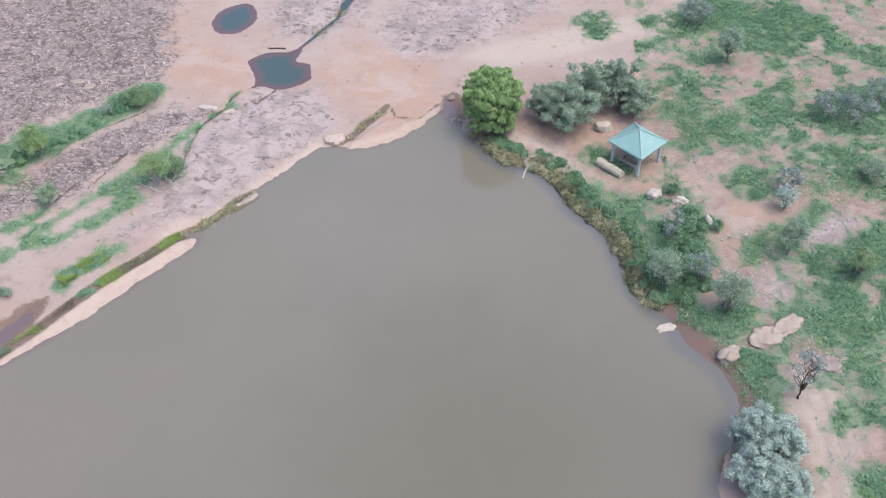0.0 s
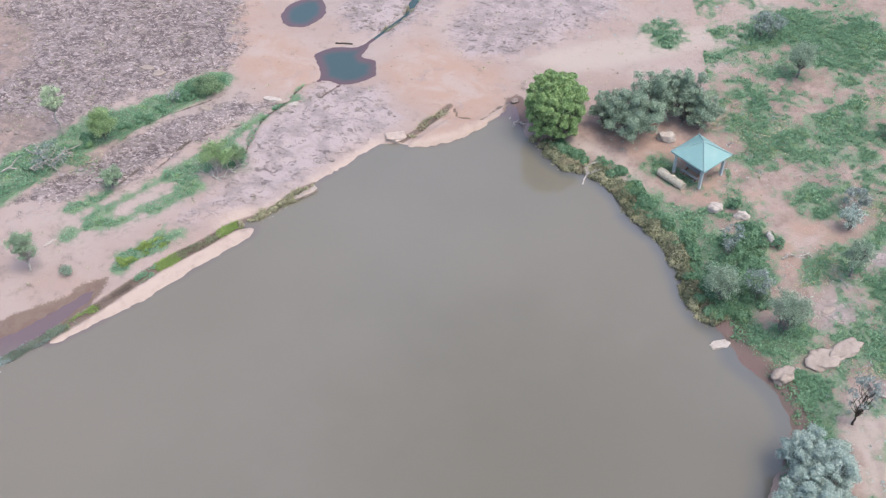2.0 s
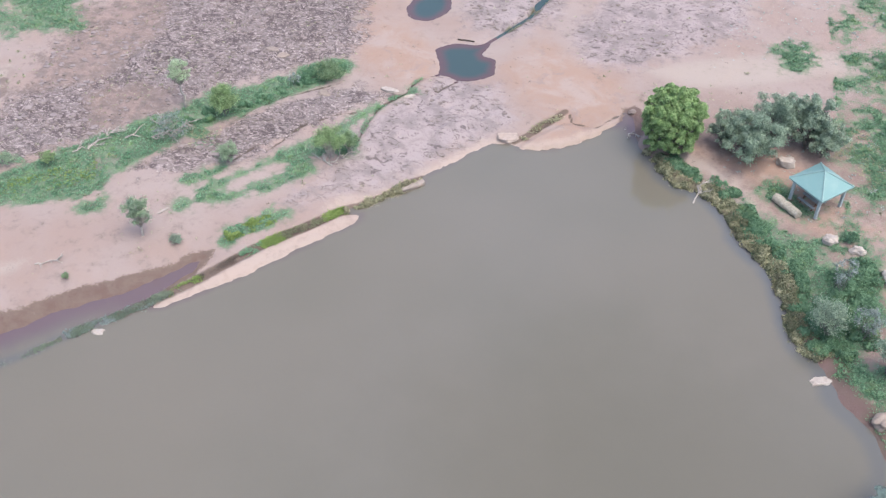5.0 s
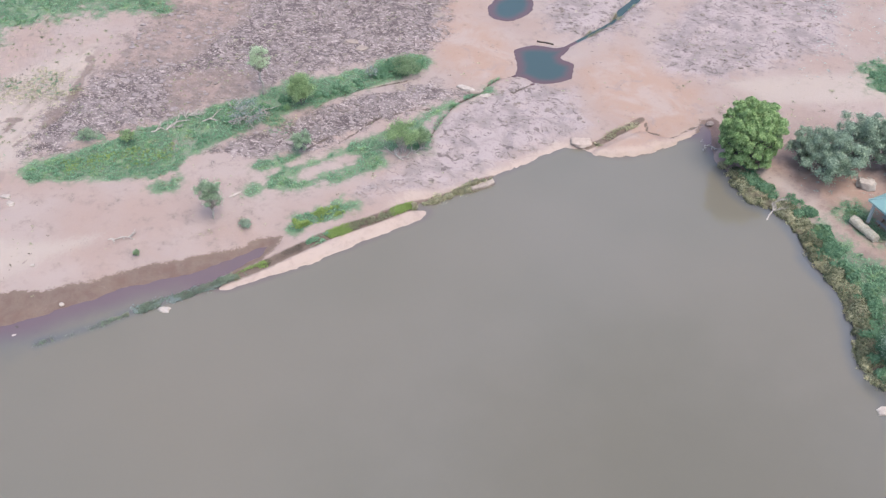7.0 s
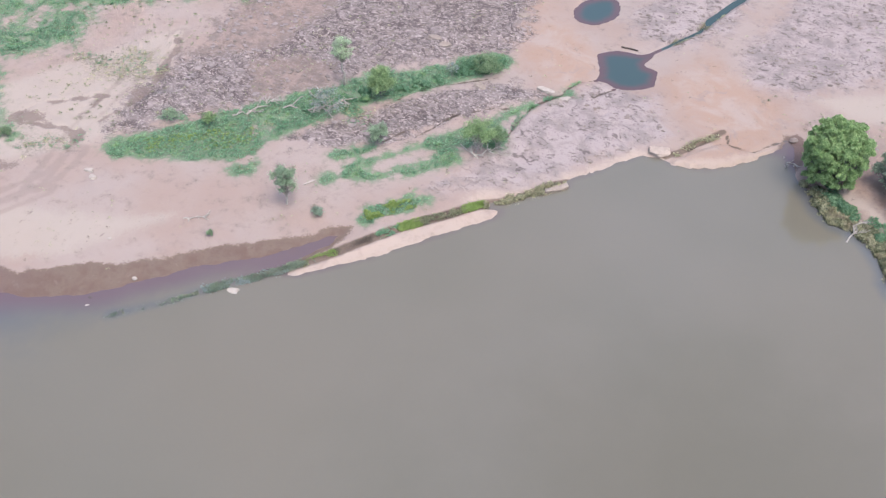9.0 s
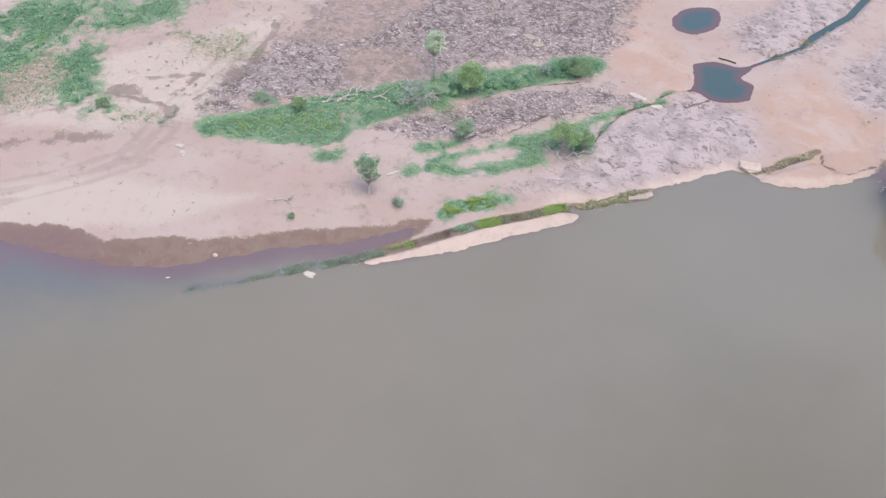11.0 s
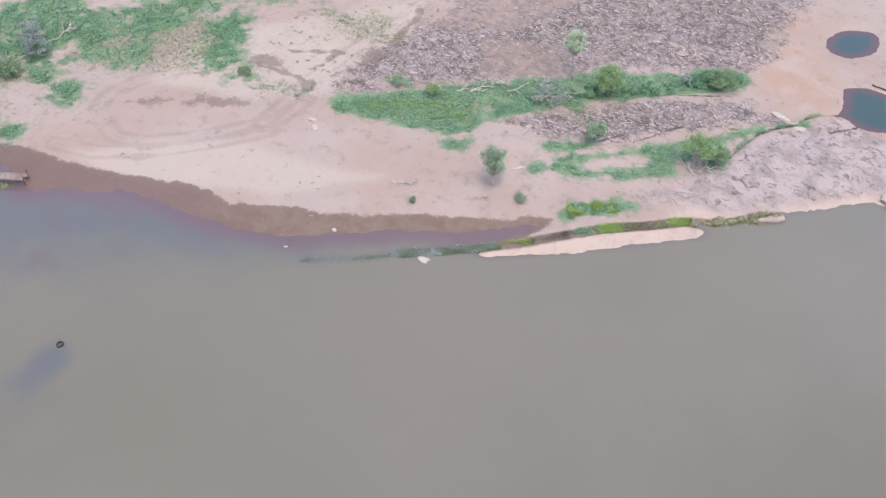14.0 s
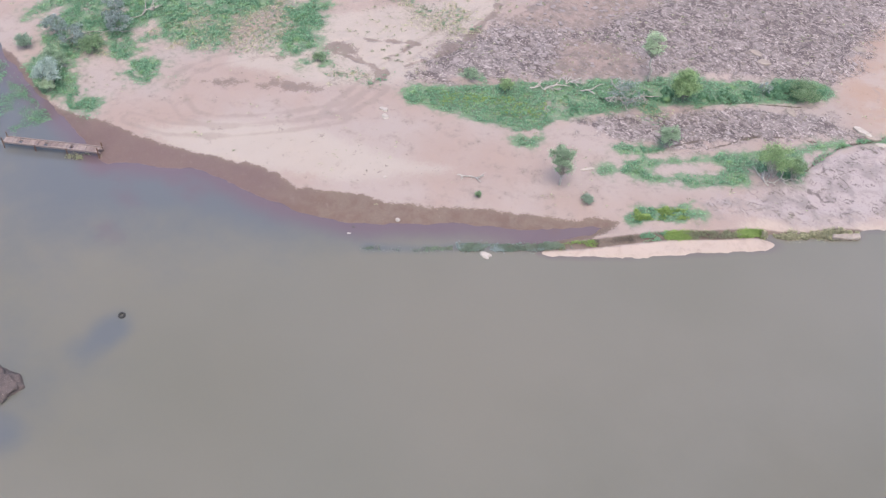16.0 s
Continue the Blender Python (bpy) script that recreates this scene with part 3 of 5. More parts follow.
DRY_BRUSH = [
    [(-82.3, 45.4), (-83.8, 50.0), (-80.4, 54.0), (-78.3, 58.4), (-74.9, 60.2), (-71.2, 52.6), (-72.6, 49.4), (-76.9, 46.4), (-79.8, 45.0)],
    [(-69.5, 66.5), (-65.4, 69.1), (-62.3, 71.0), (-59.5, 67.0), (-61.4, 64.8), (-65.1, 64.5)],
    [(-65.6, 53.7), (-60.2, 56.9), (-60.0, 54.4), (-63.2, 52.3)],
    [(-88.8, 37.0), (-86.5, 41.4), (-82.9, 39.8), (-85.0, 36.0)],
    [(31.1, 71.1), (39.8, 71.1), (38.3, 66.1), (31.5, 66.9)],
    [(20.2, 85.3), (24.6, 81.0), (29.4, 80.1), (23.9, 74.2), (19.9, 79.2)],
    [(34.6, 83.3), (37.3, 85.3), (35.3, 79.6), (33.4, 78.7)],
    [(23.8, 58.2), (25.4, 61.5), (28.1, 62.9), (30.2, 61.5), (28.7, 59.5), (25.7, 58.2)],
    [(26.7, 50.9), (31.0, 50.9), (30.6, 48.2), (27.5, 47.4)],
    [(-40.2, 71.1), (-36.9, 70.3), (-36.1, 67.6), (-39.0, 67.3)],
    [(-48.3, 62.2), (-46.5, 65.2), (-44.6, 65.3), (-44.3, 64.0), (-45.7, 62.3), (-47.4, 61.5)],
]
MUD_TOP = [(-31.5, 55.6), (-32.4, 55.4), (-33.2, 54.9), (-34.4, 53.3), (-36.3, 51.9), (-38.3, 50.5), (-40.3, 49.3), (-42.5, 47.5), (-44.3, 45.9), (-45.9, 44.9), (-47.1, 44.0), (-48.2, 43.5), (-49.5, 43.1), (-50.5, 42.1), (-52.2, 41.1), (-53.9, 40.0), (-55.2, 39.8), (-56.4, 40.0), (-58.3, 39.5), (-58.9, 39.3), (-61.3, 38.0), (-63.9, 36.8), (-66.5, 35.7), (-69.4, 34.6), (-72.1, 34.0), (-74.7, 33.3), (-76.9, 32.3), (-78.5, 32.0), (-80.2, 31.8), (-82.1, 32.0), (-84.5, 32.5), (-87.4, 33.0), (-90.3, 33.4), (-93.4, 33.2)]
HERB_GAPS = [
    [(-33.8, 62.6), (-32.6, 64.4), (-30.8, 66.3), (-29.3, 67.6), (-28.8, 67.2), (-29.6, 66.1), (-31.0, 64.6), (-32.3, 62.9), (-33.0, 62.3)],
    [(38.3, 91.4), (39.8, 92.5), (40.2, 90.9), (39.1, 89.8)],
]
DARK_ROCK = [
    [(-60.2, 88.0), (-32.2, 100.2), (-27.9, 89.3), (-28.5, 85.0), (-35.3, 80.1), (-40.3, 76.0), (-43.6, 71.4), (-46.5, 67.7), (-53.8, 61.3), (-58.3, 57.3), (-59.8, 62.9), (-58.8, 68.6), (-58.5, 74.3)],
    [(-26.3, 79.9), (-33.2, 75.4), (-37.4, 70.1), (-40.9, 66.5), (-41.8, 63.7), (-38.1, 64.0), (-33.5, 67.1), (-27.4, 74.4), (-22.3, 79.4)],
    [(-51.6, 108.0), (-30.6, 108.0), (-28.5, 90.3), (-31.3, 84.3), (-36.8, 81.4), (-43.6, 75.2), (-50.4, 71.1), (-56.2, 93.5)],
]
GREY_SLAB = [
    [(-6.7, 94.4), (-4.1, 102.6), (-1.0, 113.7), (13.2, 119.8), (11.3, 98.3), (0.5, 89.3), (-4.5, 89.2)],
    [(-24.7, 73.2), (-20.8, 80.1), (-18.2, 83.7), (-12.9, 83.5), (-10.0, 78.6), (-13.5, 73.7), (-17.0, 69.6), (-21.0, 65.9), (-27.4, 62.3), (-24.7, 67.7)],
    [(-19.0, 98.0), (-14.5, 107.8), (-7.5, 110.9), (-8.0, 97.9), (-12.6, 92.4), (-17.0, 92.8)],
    [(29.7, 63.6), (34.2, 65.8), (35.5, 63.6), (32.2, 60.2), (29.8, 60.2)],
    [(24.9, 56.9), (28.4, 58.2), (28.6, 55.1), (25.1, 53.9)],
]
ORANGE_AREAS = [
    [(-27.8, 91.7), (-24.2, 92.1), (-20.1, 88.0), (-18.7, 84.3), (-21.1, 81.1), (-26.9, 84.0), (-29.8, 88.4), (-31.4, 97.8), (-27.3, 99.6)],
    [(-13.0, 86.8), (-9.0, 91.7), (-4.5, 89.4), (-0.1, 86.2), (0.0, 82.5), (-3.7, 77.3), (-8.3, 74.8), (-6.9, 80.0), (-10.8, 82.6)],
    [(25.0, 66.5), (30.1, 67.3), (28.0, 62.2), (23.9, 60.8), (22.2, 62.2)],
    [(5.7, 78.3), (9.5, 77.4), (15.0, 78.7), (20.3, 71.1), (25.1, 69.5), (23.0, 66.5), (17.3, 68.0), (13.4, 73.5), (9.4, 76.1)],
]
PALE_AREAS = [
    [(-73.2, 58.7), (-61.8, 76.1), (-59.0, 69.4), (-57.8, 56.8), (-64.0, 50.8), (-68.6, 49.0), (-72.9, 46.8), (-75.3, 52.2)],
    [(5.7, 77.4), (8.3, 76.5), (11.3, 73.5), (13.7, 69.5), (12.4, 69.4), (10.4, 71.9), (7.7, 74.4), (5.1, 76.1)],
    [(0.9, 89.3), (10.6, 93.5), (21.3, 96.9), (22.0, 93.5), (12.6, 89.3), (6.7, 87.2)],
    [(25.7, 48.7), (27.5, 47.6), (28.5, 43.5), (28.8, 39.3), (28.5, 36.2), (24.9, 36.2), (25.7, 40.7), (25.1, 44.5)],
    [(-70.4, 35.4), (-64.8, 42.0), (-58.7, 46.2), (-50.6, 48.4), (-45.9, 50.7), (-51.9, 42.9), (-59.6, 38.6), (-66.2, 35.5)],
]
EAST_SAND = [[(2.4, 76.1), (8.9, 85.3), (19.2, 86.2), (28.9, 98.1), (34.5, 110.6), (74.7, 110.6), (40.0, 32.2), (18.5, 32.2), (20.4, 45.6), (18.4, 53.3), (14.3, 63.6), (10.5, 70.3), (6.0, 73.1)]]
GULLIES = [
    [(-61.1, 73.4), (-60.1, 71.3), (-59.6, 69.2), (-59.1, 67.3), (-58.3, 65.3), (-58.6, 63.8), (-59.0, 62.1), (-59.3, 60.7), (-60.0, 59.1)],
    [(-58.2, 65.4), (-59.2, 64.8), (-59.6, 64.0)],
    [(-67.9, 55.6), (-66.3, 55.9), (-64.2, 56.3), (-62.3, 56.7), (-60.6, 56.5), (-60.1, 55.2), (-59.9, 53.5)],
    [(-68.0, 56.4), (-67.5, 57.9), (-67.3, 59.3), (-65.9, 59.5), (-64.6, 60.6), (-62.2, 62.2)],
    [(-62.2, 62.2), (-62.0, 60.4), (-62.3, 59.1), (-61.4, 57.7), (-60.6, 56.5)],
]
WHEEL_TRACKS = [
    [(-68.2, 54.5), (-72.0, 50.4), (-74.1, 46.3), (-74.5, 43.3), (-73.3, 41.1), (-71.3, 40.0), (-68.7, 39.4), (-66.3, 40.5), (-63.7, 43.1), (-61.0, 46.9), (-59.0, 50.6), (-59.0, 54.3)],
    [(-58.4, 48.7), (-61.2, 44.3), (-64.4, 40.4), (-68.4, 37.0), (-72.3, 35.4)],
    [(27.2, 45.6), (27.7, 43.5), (27.7, 40.7), (27.1, 36.6)],
    [(27.4, 48.7), (28.4, 45.6), (28.7, 41.6), (28.6, 36.6)],
    [(-61.6, 74.7), (-61.2, 69.1), (-61.4, 62.7), (-61.0, 57.0), (-59.6, 48.8)],
]
TRAIL = [(27.8, 47.1), (28.2, 45.3), (28.2, 42.6), (28.1, 39.3), (27.7, 36.2)]


def lattice(x, y, seed):
    """Smooth value noise, 0 to 1, on arrays."""
    rng = np.random.RandomState(seed)
    table = rng.rand(256, 256)
    ix, iy = np.floor(x).astype(int), np.floor(y).astype(int)
    fx, fy = x - ix, y - iy
    fx, fy = fx * fx * (3 - 2 * fx), fy * fy * (3 - 2 * fy)
    a, b = table[ix % 256, iy % 256], table[(ix + 1) % 256, iy % 256]
    c, d = table[ix % 256, (iy + 1) % 256], table[(ix + 1) % 256, (iy + 1) % 256]
    return (a * (1 - fx) + b * fx) * (1 - fy) + (c * (1 - fx) + d * fx) * fy


def fractal(x, y, size, seed, octaves=4):
    total, weight, out = 0.0, 1.0, 0.0
    for k in range(octaves):
        out = out + weight * lattice(x * 2**k / size + 17 * k, y * 2**k / size + 31 * k, seed + k)
        total, weight = total + weight, weight * 0.55
    return out / total


def line_distance(x, y, line):
    best = np.full(np.shape(x), 1e9)
    for (ax, ay), (bx, by) in zip(line, line[1:]):
        dx, dy = bx - ax, by - ay
        s = np.clip(((x - ax) * dx + (y - ay) * dy) / (dx * dx + dy * dy + 1e-9), 0, 1)
        best = np.minimum(best, np.hypot(x - ax - s * dx, y - ay - s * dy))
    return best


def area_distance(x, y, area):
    """Signed distance to an outline, negative inside."""
    ring = area + area[:1]
    inside = np.zeros(np.shape(x), bool)
    for (ax, ay), (bx, by) in zip(ring, ring[1:]):
        if ay != by:
            inside ^= ((ay > y) != (by > y)) & (x < (bx - ax) * (y - ay) / (by - ay) + ax)
    d = line_distance(x, y, ring)
    return np.where(inside, -d, d)


def rounded(line, turns=2):
    """Corner cutting of a closed outline."""
    for _ in range(turns):
        out = []
        for (ax, ay), (bx, by) in zip(line, line[1:] + line[:1]):
            out += [(0.8 * ax + 0.2 * bx, 0.8 * ay + 0.2 * by), (0.2 * ax + 0.8 * bx, 0.2 * ay + 0.8 * by)]
        line = out
    return line


LAKE_EDGE = rounded(LAKE, 1)
POND_EDGE, TARN_EDGE = rounded(POND, 1), rounded(TARN, 1)
POOL_LEVEL = 0.4


def lake_distance(x, y):
    wob = (fractal(x, y, 1.3, 5, 3) - 0.5) * 0.5 + (fractal(x, y, 0.5, 6, 2) - 0.5) * 0.3
    return area_distance(x, y, LAKE_EDGE) + wob


def herb_value(x, y):
    """How thick the herbs grow: bare below 0, closed above about 1."""
    out = np.full(np.shape(x), -3.0)
    for k, area in enumerate(HERB_AREAS):
        out = np.maximum(out, np.clip((0.9 if k < 22 else 2.2 if k < 30 else 0.8) * -area_distance(x, y, area) + 0.45, -3.0, THIN_AREAS.get(k, 1.2)))
    out = np.maximum(out, np.where(x > 20, np.minimum((fractal(x, y, 5.0, 77, 5) - 0.55) * 6, 0.35), -3.0))
    out = np.maximum(out, 0.25 - 0.6 * line_distance(x, y, OLIVE_GRASS))
    for area in HERB_GAPS:
        out = np.minimum(out, 2.5 * area_distance(x, y, area) - 0.3)
    return out + 3.2 * (fractal(x, y, 2.4, 40, 5) - 0.5) + 2.4 * (fractal(x, y, 0.7, 47, 3) - 0.5)


def best_of(x, y, areas):
    out = np.full(np.shape(x), -9.0)
    for area in areas:
        out = np.maximum(out, -area_distance(x, y, area))
    return out


def ground_height(x, y, lake=None):
    x, y = np.asarray(x, float), np.asarray(y, float)
    lake = lake_distance(x, y) if lake is None else lake
    land = np.clip(lake, 0, None)
    rise = 0.12 * land.clip(0, 1) + 0.5 * (1 - np.exp(-land / 4)) + 0.16 * (fractal(x, y, 3.0, 11) - 0.5) * np.clip(land / 3, 0, 1)
    # weathered granite: sheets with low steps, and rough crust
    stony = np.clip(0.5 + best_of(x, y, DARK_ROCK + GREY_SLAB) / 4, 0, 1) * np.clip((land - 0.8) / 2, 0, 1)
    sheet = 6 * fractal(x, y, 7.0, 33, 4)
    sheet = np.floor(sheet) + np.clip((sheet - np.floor(sheet)) * 6, 0, 1)
    crust = np.clip(0.5 + best_of(x, y, DARK_ROCK) / 4, 0, 1) * np.clip((land - 0.8) / 2, 0, 1)
    rise = rise + 0.14 * stony * (sheet - 3) + 0.34 * crust * (fractal(x, y, 1.5, 21, 3) - 0.5)
    rise = rise + 0.32 * np.clip(-area_distance(x, y, OUTCROP) / 0.4, 0, 1)
    h = np.where(lake > 0, rise, np.maximum(0.3 * lake, -1.2))
    for pool in (POND_EDGE, TARN_EDGE):
        d = area_distance(x, y, pool) + (fractal(x, y, 0.8, 9, 2) - 0.5) * 0.25
        h = np.where(d < 3, np.where(d > 0, np.minimum(h, POOL_LEVEL + 0.03 + 0.09 * d), POOL_LEVEL + 0.3 * d), h)
    d = line_distance(x, y, BROOK)
    wide = 0.2 + 0.26 * np.clip(1.3 - line_distance(x, y, BROOK[5:]), 0, 1)
    return np.where(d < 1.5, np.minimum(h, POOL_LEVEL + 0.6 * (d - wide)), h)


def height_at(x, y):
    return float(ground_height(np.array([x]), np.array([y]))[0])


def sheet_mesh(name, xs, ys, height, layers, material, keep=None):
    """A rectangular net with heights and float layers."""
    nx, ny = len(xs), len(ys)
    gx, gy = np.meshgrid(xs, ys)
    at = np.arange(nx * ny).reshape(ny, nx)
    quads = np.stack([at[:-1, :-1], at[:-1, 1:], at[1:, 1:], at[1:, :-1]], -1)
    quads = quads[keep(gx, gy)] if keep else quads.reshape(-1, 4)
    me = bpy.data.meshes.new(name)
    me.vertices.add(nx * ny)
    me.vertices.foreach_set("co", np.stack([gx, gy, height], -1).ravel())
    me.loops.add(quads.size)
    me.loops.foreach_set("vertex_index", quads.ravel())
    me.polygons.add(len(quads))
    me.polygons.foreach_set("loop_start", np.arange(len(quads)) * 4)
    for key, values in layers.items():
        me.attributes.new(key, "FLOAT", "POINT").data.foreach_set("value", values.ravel().astype(np.float32))
    me.update(calc_edges=True)
    me.polygons.foreach_set("use_smooth", np.ones(len(quads), bool))
    me.materials.append(material)
    return new(name, me)


def spread(lo, hi, step, far):
    """Even steps from lo to hi, and ever longer ones out to far on both sides."""
    tail, s, d = [], step, 0.0
    while d < far:
        s *= 1.35
        d += s
        tail.append(d)
    return np.array([lo - v for v in reversed(tail)] + list(np.arange(lo, hi, step)) + [hi + v for v in tail])


# ---- the ground, one sheet to the horizon ----
XS, YS = spread(-106, 58, 0.235, 2500), spread(28, 112, 0.235, 2500)
GX, GY = np.meshgrid(XS, YS)
LAKE_D = lake_distance(GX, GY)
soft = lambda value, width: np.clip(0.5 + value / width, 0, 1)
herb_v = herb_value(GX, GY)
far_herb = np.where((GY > 112) | (GX > 58) | (GX < -102), (fractal(GX, GY, 14, 71) - 0.52) * 8, -9)
herb_v = np.maximum(herb_v, far_herb)
rock_v = np.maximum(best_of(GX, GY, DARK_ROCK), 2.6 * best_of(GX, GY, DARK_ROCK[1:2]))
slab_v = best_of(GX, GY, GREY_SLAB + STONY)
crack_d = np.full(GX.shape, 9.0)
for line in FISSURES:
    crack_d = np.minimum(crack_d, line_distance(GX, GY, line))
MUD = MUD_TOP + [(-95.0, 32.0), (-90.0, 25.0), (-70.0, 25.0), (-50.0, 33.0), (-36.0, 46.0), (-32.0, 52.5)]
mud_v = np.where(LAKE_D > -0.6, -area_distance(GX, GY, MUD), -9)
east_mud = [(17.5, 54.6), (18.0, 53.4), (19.0, 51.7), (20.1, 50.3), (20.8, 48.6), (21.3, 46.7), (21.3, 44.7)]
mud_v = np.maximum(mud_v, np.where(line_distance(GX, GY, east_mud) < 3.0, 1.7 - LAKE_D, -9))
cove = [(-0.2, 79.7), (0.3, 82.7), (1.2, 83.1), (2.1, 81.1), (1.8, 79.0), (1.5, 78.4), (0.6, 78.4)]
mud_v = np.maximum(mud_v, -area_distance(GX, GY, cove) + 0.3)
gully_d, track_d = np.full(GX.shape, 9.0), np.full(GX.shape, 9.0)
for line in GULLIES:
    gully_d = np.minimum(gully_d, line_distance(GX, GY, line))
for line in WHEEL_TRACKS:
    track_d = np.minimum(track_d, np.abs(line_distance(GX, GY, line) - 0.75))
gully_d = gully_d + (fractal(GX, GY, 1.6, 91, 4) - 0.42) * 1.9
track_d = track_d + (fractal(GX, GY, 2.5, 92, 4) - 0.42) * 0.9
crack_d = crack_d + (fractal(GX, GY, 0.9, 93, 3) - 0.45) * 0.35
pale_v = np.maximum(best_of(GX, GY, PALE_AREAS), 0.9 - line_distance(GX, GY, TRAIL))
rim_v = 0.65 - line_distance(GX, GY, NORTH_ROCK[1:])
rim_v = np.maximum(rim_v, np.where(line_distance(GX, GY, SEAM[5:15]) > 0.6, 2.2 - line_distance(GX, GY, LEDGE[:18]), -9))
layers = {
    "herb": soft(herb_v, 2.6), "brush": soft(best_of(GX, GY, DRY_BRUSH), 3.0), "rock": soft(rock_v, 5.0), "slab": soft(slab_v, 5.0),
    "orange": soft(best_of(GX, GY, ORANGE_AREAS), 6.0), "pale": soft(pale_v, 3.0), "rim": soft(rim_v, 1.6), "east": soft(best_of(GX, GY, EAST_SAND), 8.0), "gully": np.clip(1.0 - gully_d / 0.8, 0, 1), "track": np.clip(1 - track_d / 0.6, 0, 1),
    "mud": soft(mud_v, 1.6), "red": np.where(GX > 0, 0.85, np.clip((-GX - 50) / 7, 0, 1)), "tan": soft(best_of(GX, GY, TAN_AREAS), 4.0), "spot": soft(best_of(GX, GY, DARK_SPOTS), 1.6),
    "crack": np.clip(1.0 - crack_d / 0.2, 0, 1),
    "seam": np.maximum(np.clip(1.3 - line_distance(GX, GY, SEAM[:15]) / 0.62, 0, 1), np.clip(1.2 - line_distance(GX, GY, CREVICE) / 0.5, 0, 1)),
    "halo": soft(herb_v + 0.9, 2.6),
}
HEIGHT = ground_height(GX, GY, LAKE_D) - 0.15 * np.clip(1 - crack_d / 0.35, 0, 1) - 0.12 * np.clip(1 - gully_d / 0.9, 0, 1) - 0.12 * np.clip(1 - line_distance(GX, GY, SEAM[:14]) / 0.6, 0, 1)
ground = sheet_mesh("ground", XS, YS, HEIGHT, layers, GROUND)
tagged(ground, "pink sand and weathered granite with patches of green herbs", "ground", kind="structure")

# ---- water ----
WX, WY = spread(-104, 34, 0.4, 40), spread(4, 86, 0.4, 60)
wx, wy = np.meshgrid(WX, WY)
west = line_distance(wx, wy, INLET + WEST_BEACH)
seam_d = line_distance(wx, wy, SEAM[14:])
north = line_distance(wx, wy, EAST_BANK[-5:] + NORTH_ROCK + LEDGE)
shallow = np.clip(1.1 - west / 2.6, 0, 1) + 0.9 * np.clip(1 - line_distance(wx, wy, INLET[:4]) / 4.0, 0, 1) + 0.25 * np.clip(1 - seam_d / 1.6, 0, 1) + 0.5 * np.clip(1 - north / 0.9, 0, 1)
shallow += 0.9 * np.clip(1 - np.hypot(wx - EAST_BANK[-3][0], wy - EAST_BANK[-3][1]) / 2.6, 0, 1)
blots = [(-62.7, 29.2), (-61.7, 25.8), (-60.0, 33.0)]
murk = [(-51.9, 20.5), (-51.5, 19.8), (-51.5, 17.9), (-48.9, 9.6)]
shallow += sum(0.5 * np.clip(1.2 - np.hypot((wx - bx) / 3.4, (wy - by) / 1.8) - 1.4 * (fractal(wx, wy, 2.0, 95) - 0.4), 0, 1) for bx, by in blots)
clear = 1.1 * np.clip(1 - west / 18, 0, 1) * np.clip((-wx - 42) / 22, 0, 1) + 0.55 * np.clip(1 - np.hypot(wx + 54, wy - 10) / 14, 0, 1)
clear += sum(0.5 * np.clip(1 - np.hypot(wx - bx, wy - by) / 2.2, 0, 1) for bx, by in murk)
# tree shade and edge falloff over the southeast water, put into its colour
dimmed = np.clip(1.1 - np.hypot((wx - 12) / 38, (wy - 36) / 26), 0, 1)
# the east term paints the bank's dark reflection onto the water
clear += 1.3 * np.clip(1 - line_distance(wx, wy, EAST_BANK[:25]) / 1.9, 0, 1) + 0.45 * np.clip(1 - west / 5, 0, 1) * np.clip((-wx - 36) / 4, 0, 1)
clear += 0.55 * np.clip(1.0 - line_distance(wx, wy, WEED_LINE[:9]) / 0.8, 0, 1)
near = lambda gx, gy: (area_distance(gx, gy, LAKE_EDGE) < 3.0)[:-1, :-1]
lake = sheet_mesh("water", WX, WY, np.zeros(wx.shape), {"shallow": shallow, "clear": clear, "dimmed": dimmed}, WATER, near)
tagged(lake, "still muddy grey-brown water of a small dam", "water", kind="structure")


def pool(name, edge, label):
    px, py = [p[0] for p in edge], [p[1] for p in edge]
    xs, ys = np.arange(min(px) - 1, max(px) + 1, 0.2), np.arange(min(py) - 1, max(py) + 1, 0.2)
    gx, gy = np.meshgrid(xs, ys)
    d = area_distance(gx, gy, edge)
    ob = sheet_mesh(name, xs, ys, np.full(gx.shape, POOL_LEVEL), {"shallow": np.clip(1 + d / 1.7, 0, 1)}, POOL,
                    lambda a, b: (area_distance(a, b, edge) < 0.6)[:-1, :-1])
    return tagged(ob, label, "rock pool", kind="structure")


pool("water_pool_1", POND_EDGE, "dark blue-green water in a round rock pool")
pool("water_pool_2", TARN_EDGE, "dark teal water with a red-brown margin in bare rock")
def flow(name, line, half, label):
    xs = np.arange(min(p[0] for p in line) - 1, max(p[0] for p in line) + 1, 0.2)
    ys = np.arange(min(p[1] for p in line) - 1, max(p[1] for p in line) + 1, 0.2)
    gx, gy = np.meshgrid(xs, ys)
    ob = sheet_mesh(name, xs, ys, np.full(gx.shape, POOL_LEVEL - 0.004), {"shallow": 0.2 * np.ones(gx.shape)}, POOL,
                    lambda a, b: (line_distance(a, b, line) < half)[:-1, :-1])
    return tagged(ob, label, "stream", kind="structure")


flow("water_stream", BROOK, 0.6, "narrow dark blue stream in a cleft of the rock")


# ---- tools for things ----
def part(name, bm, material, parent, label="", smooth=False):
    me = bpy.data.meshes.new(name)
    bm.to_mesh(me)
    bm.free()
    return part_mesh(name, me, material, parent, label, smooth)


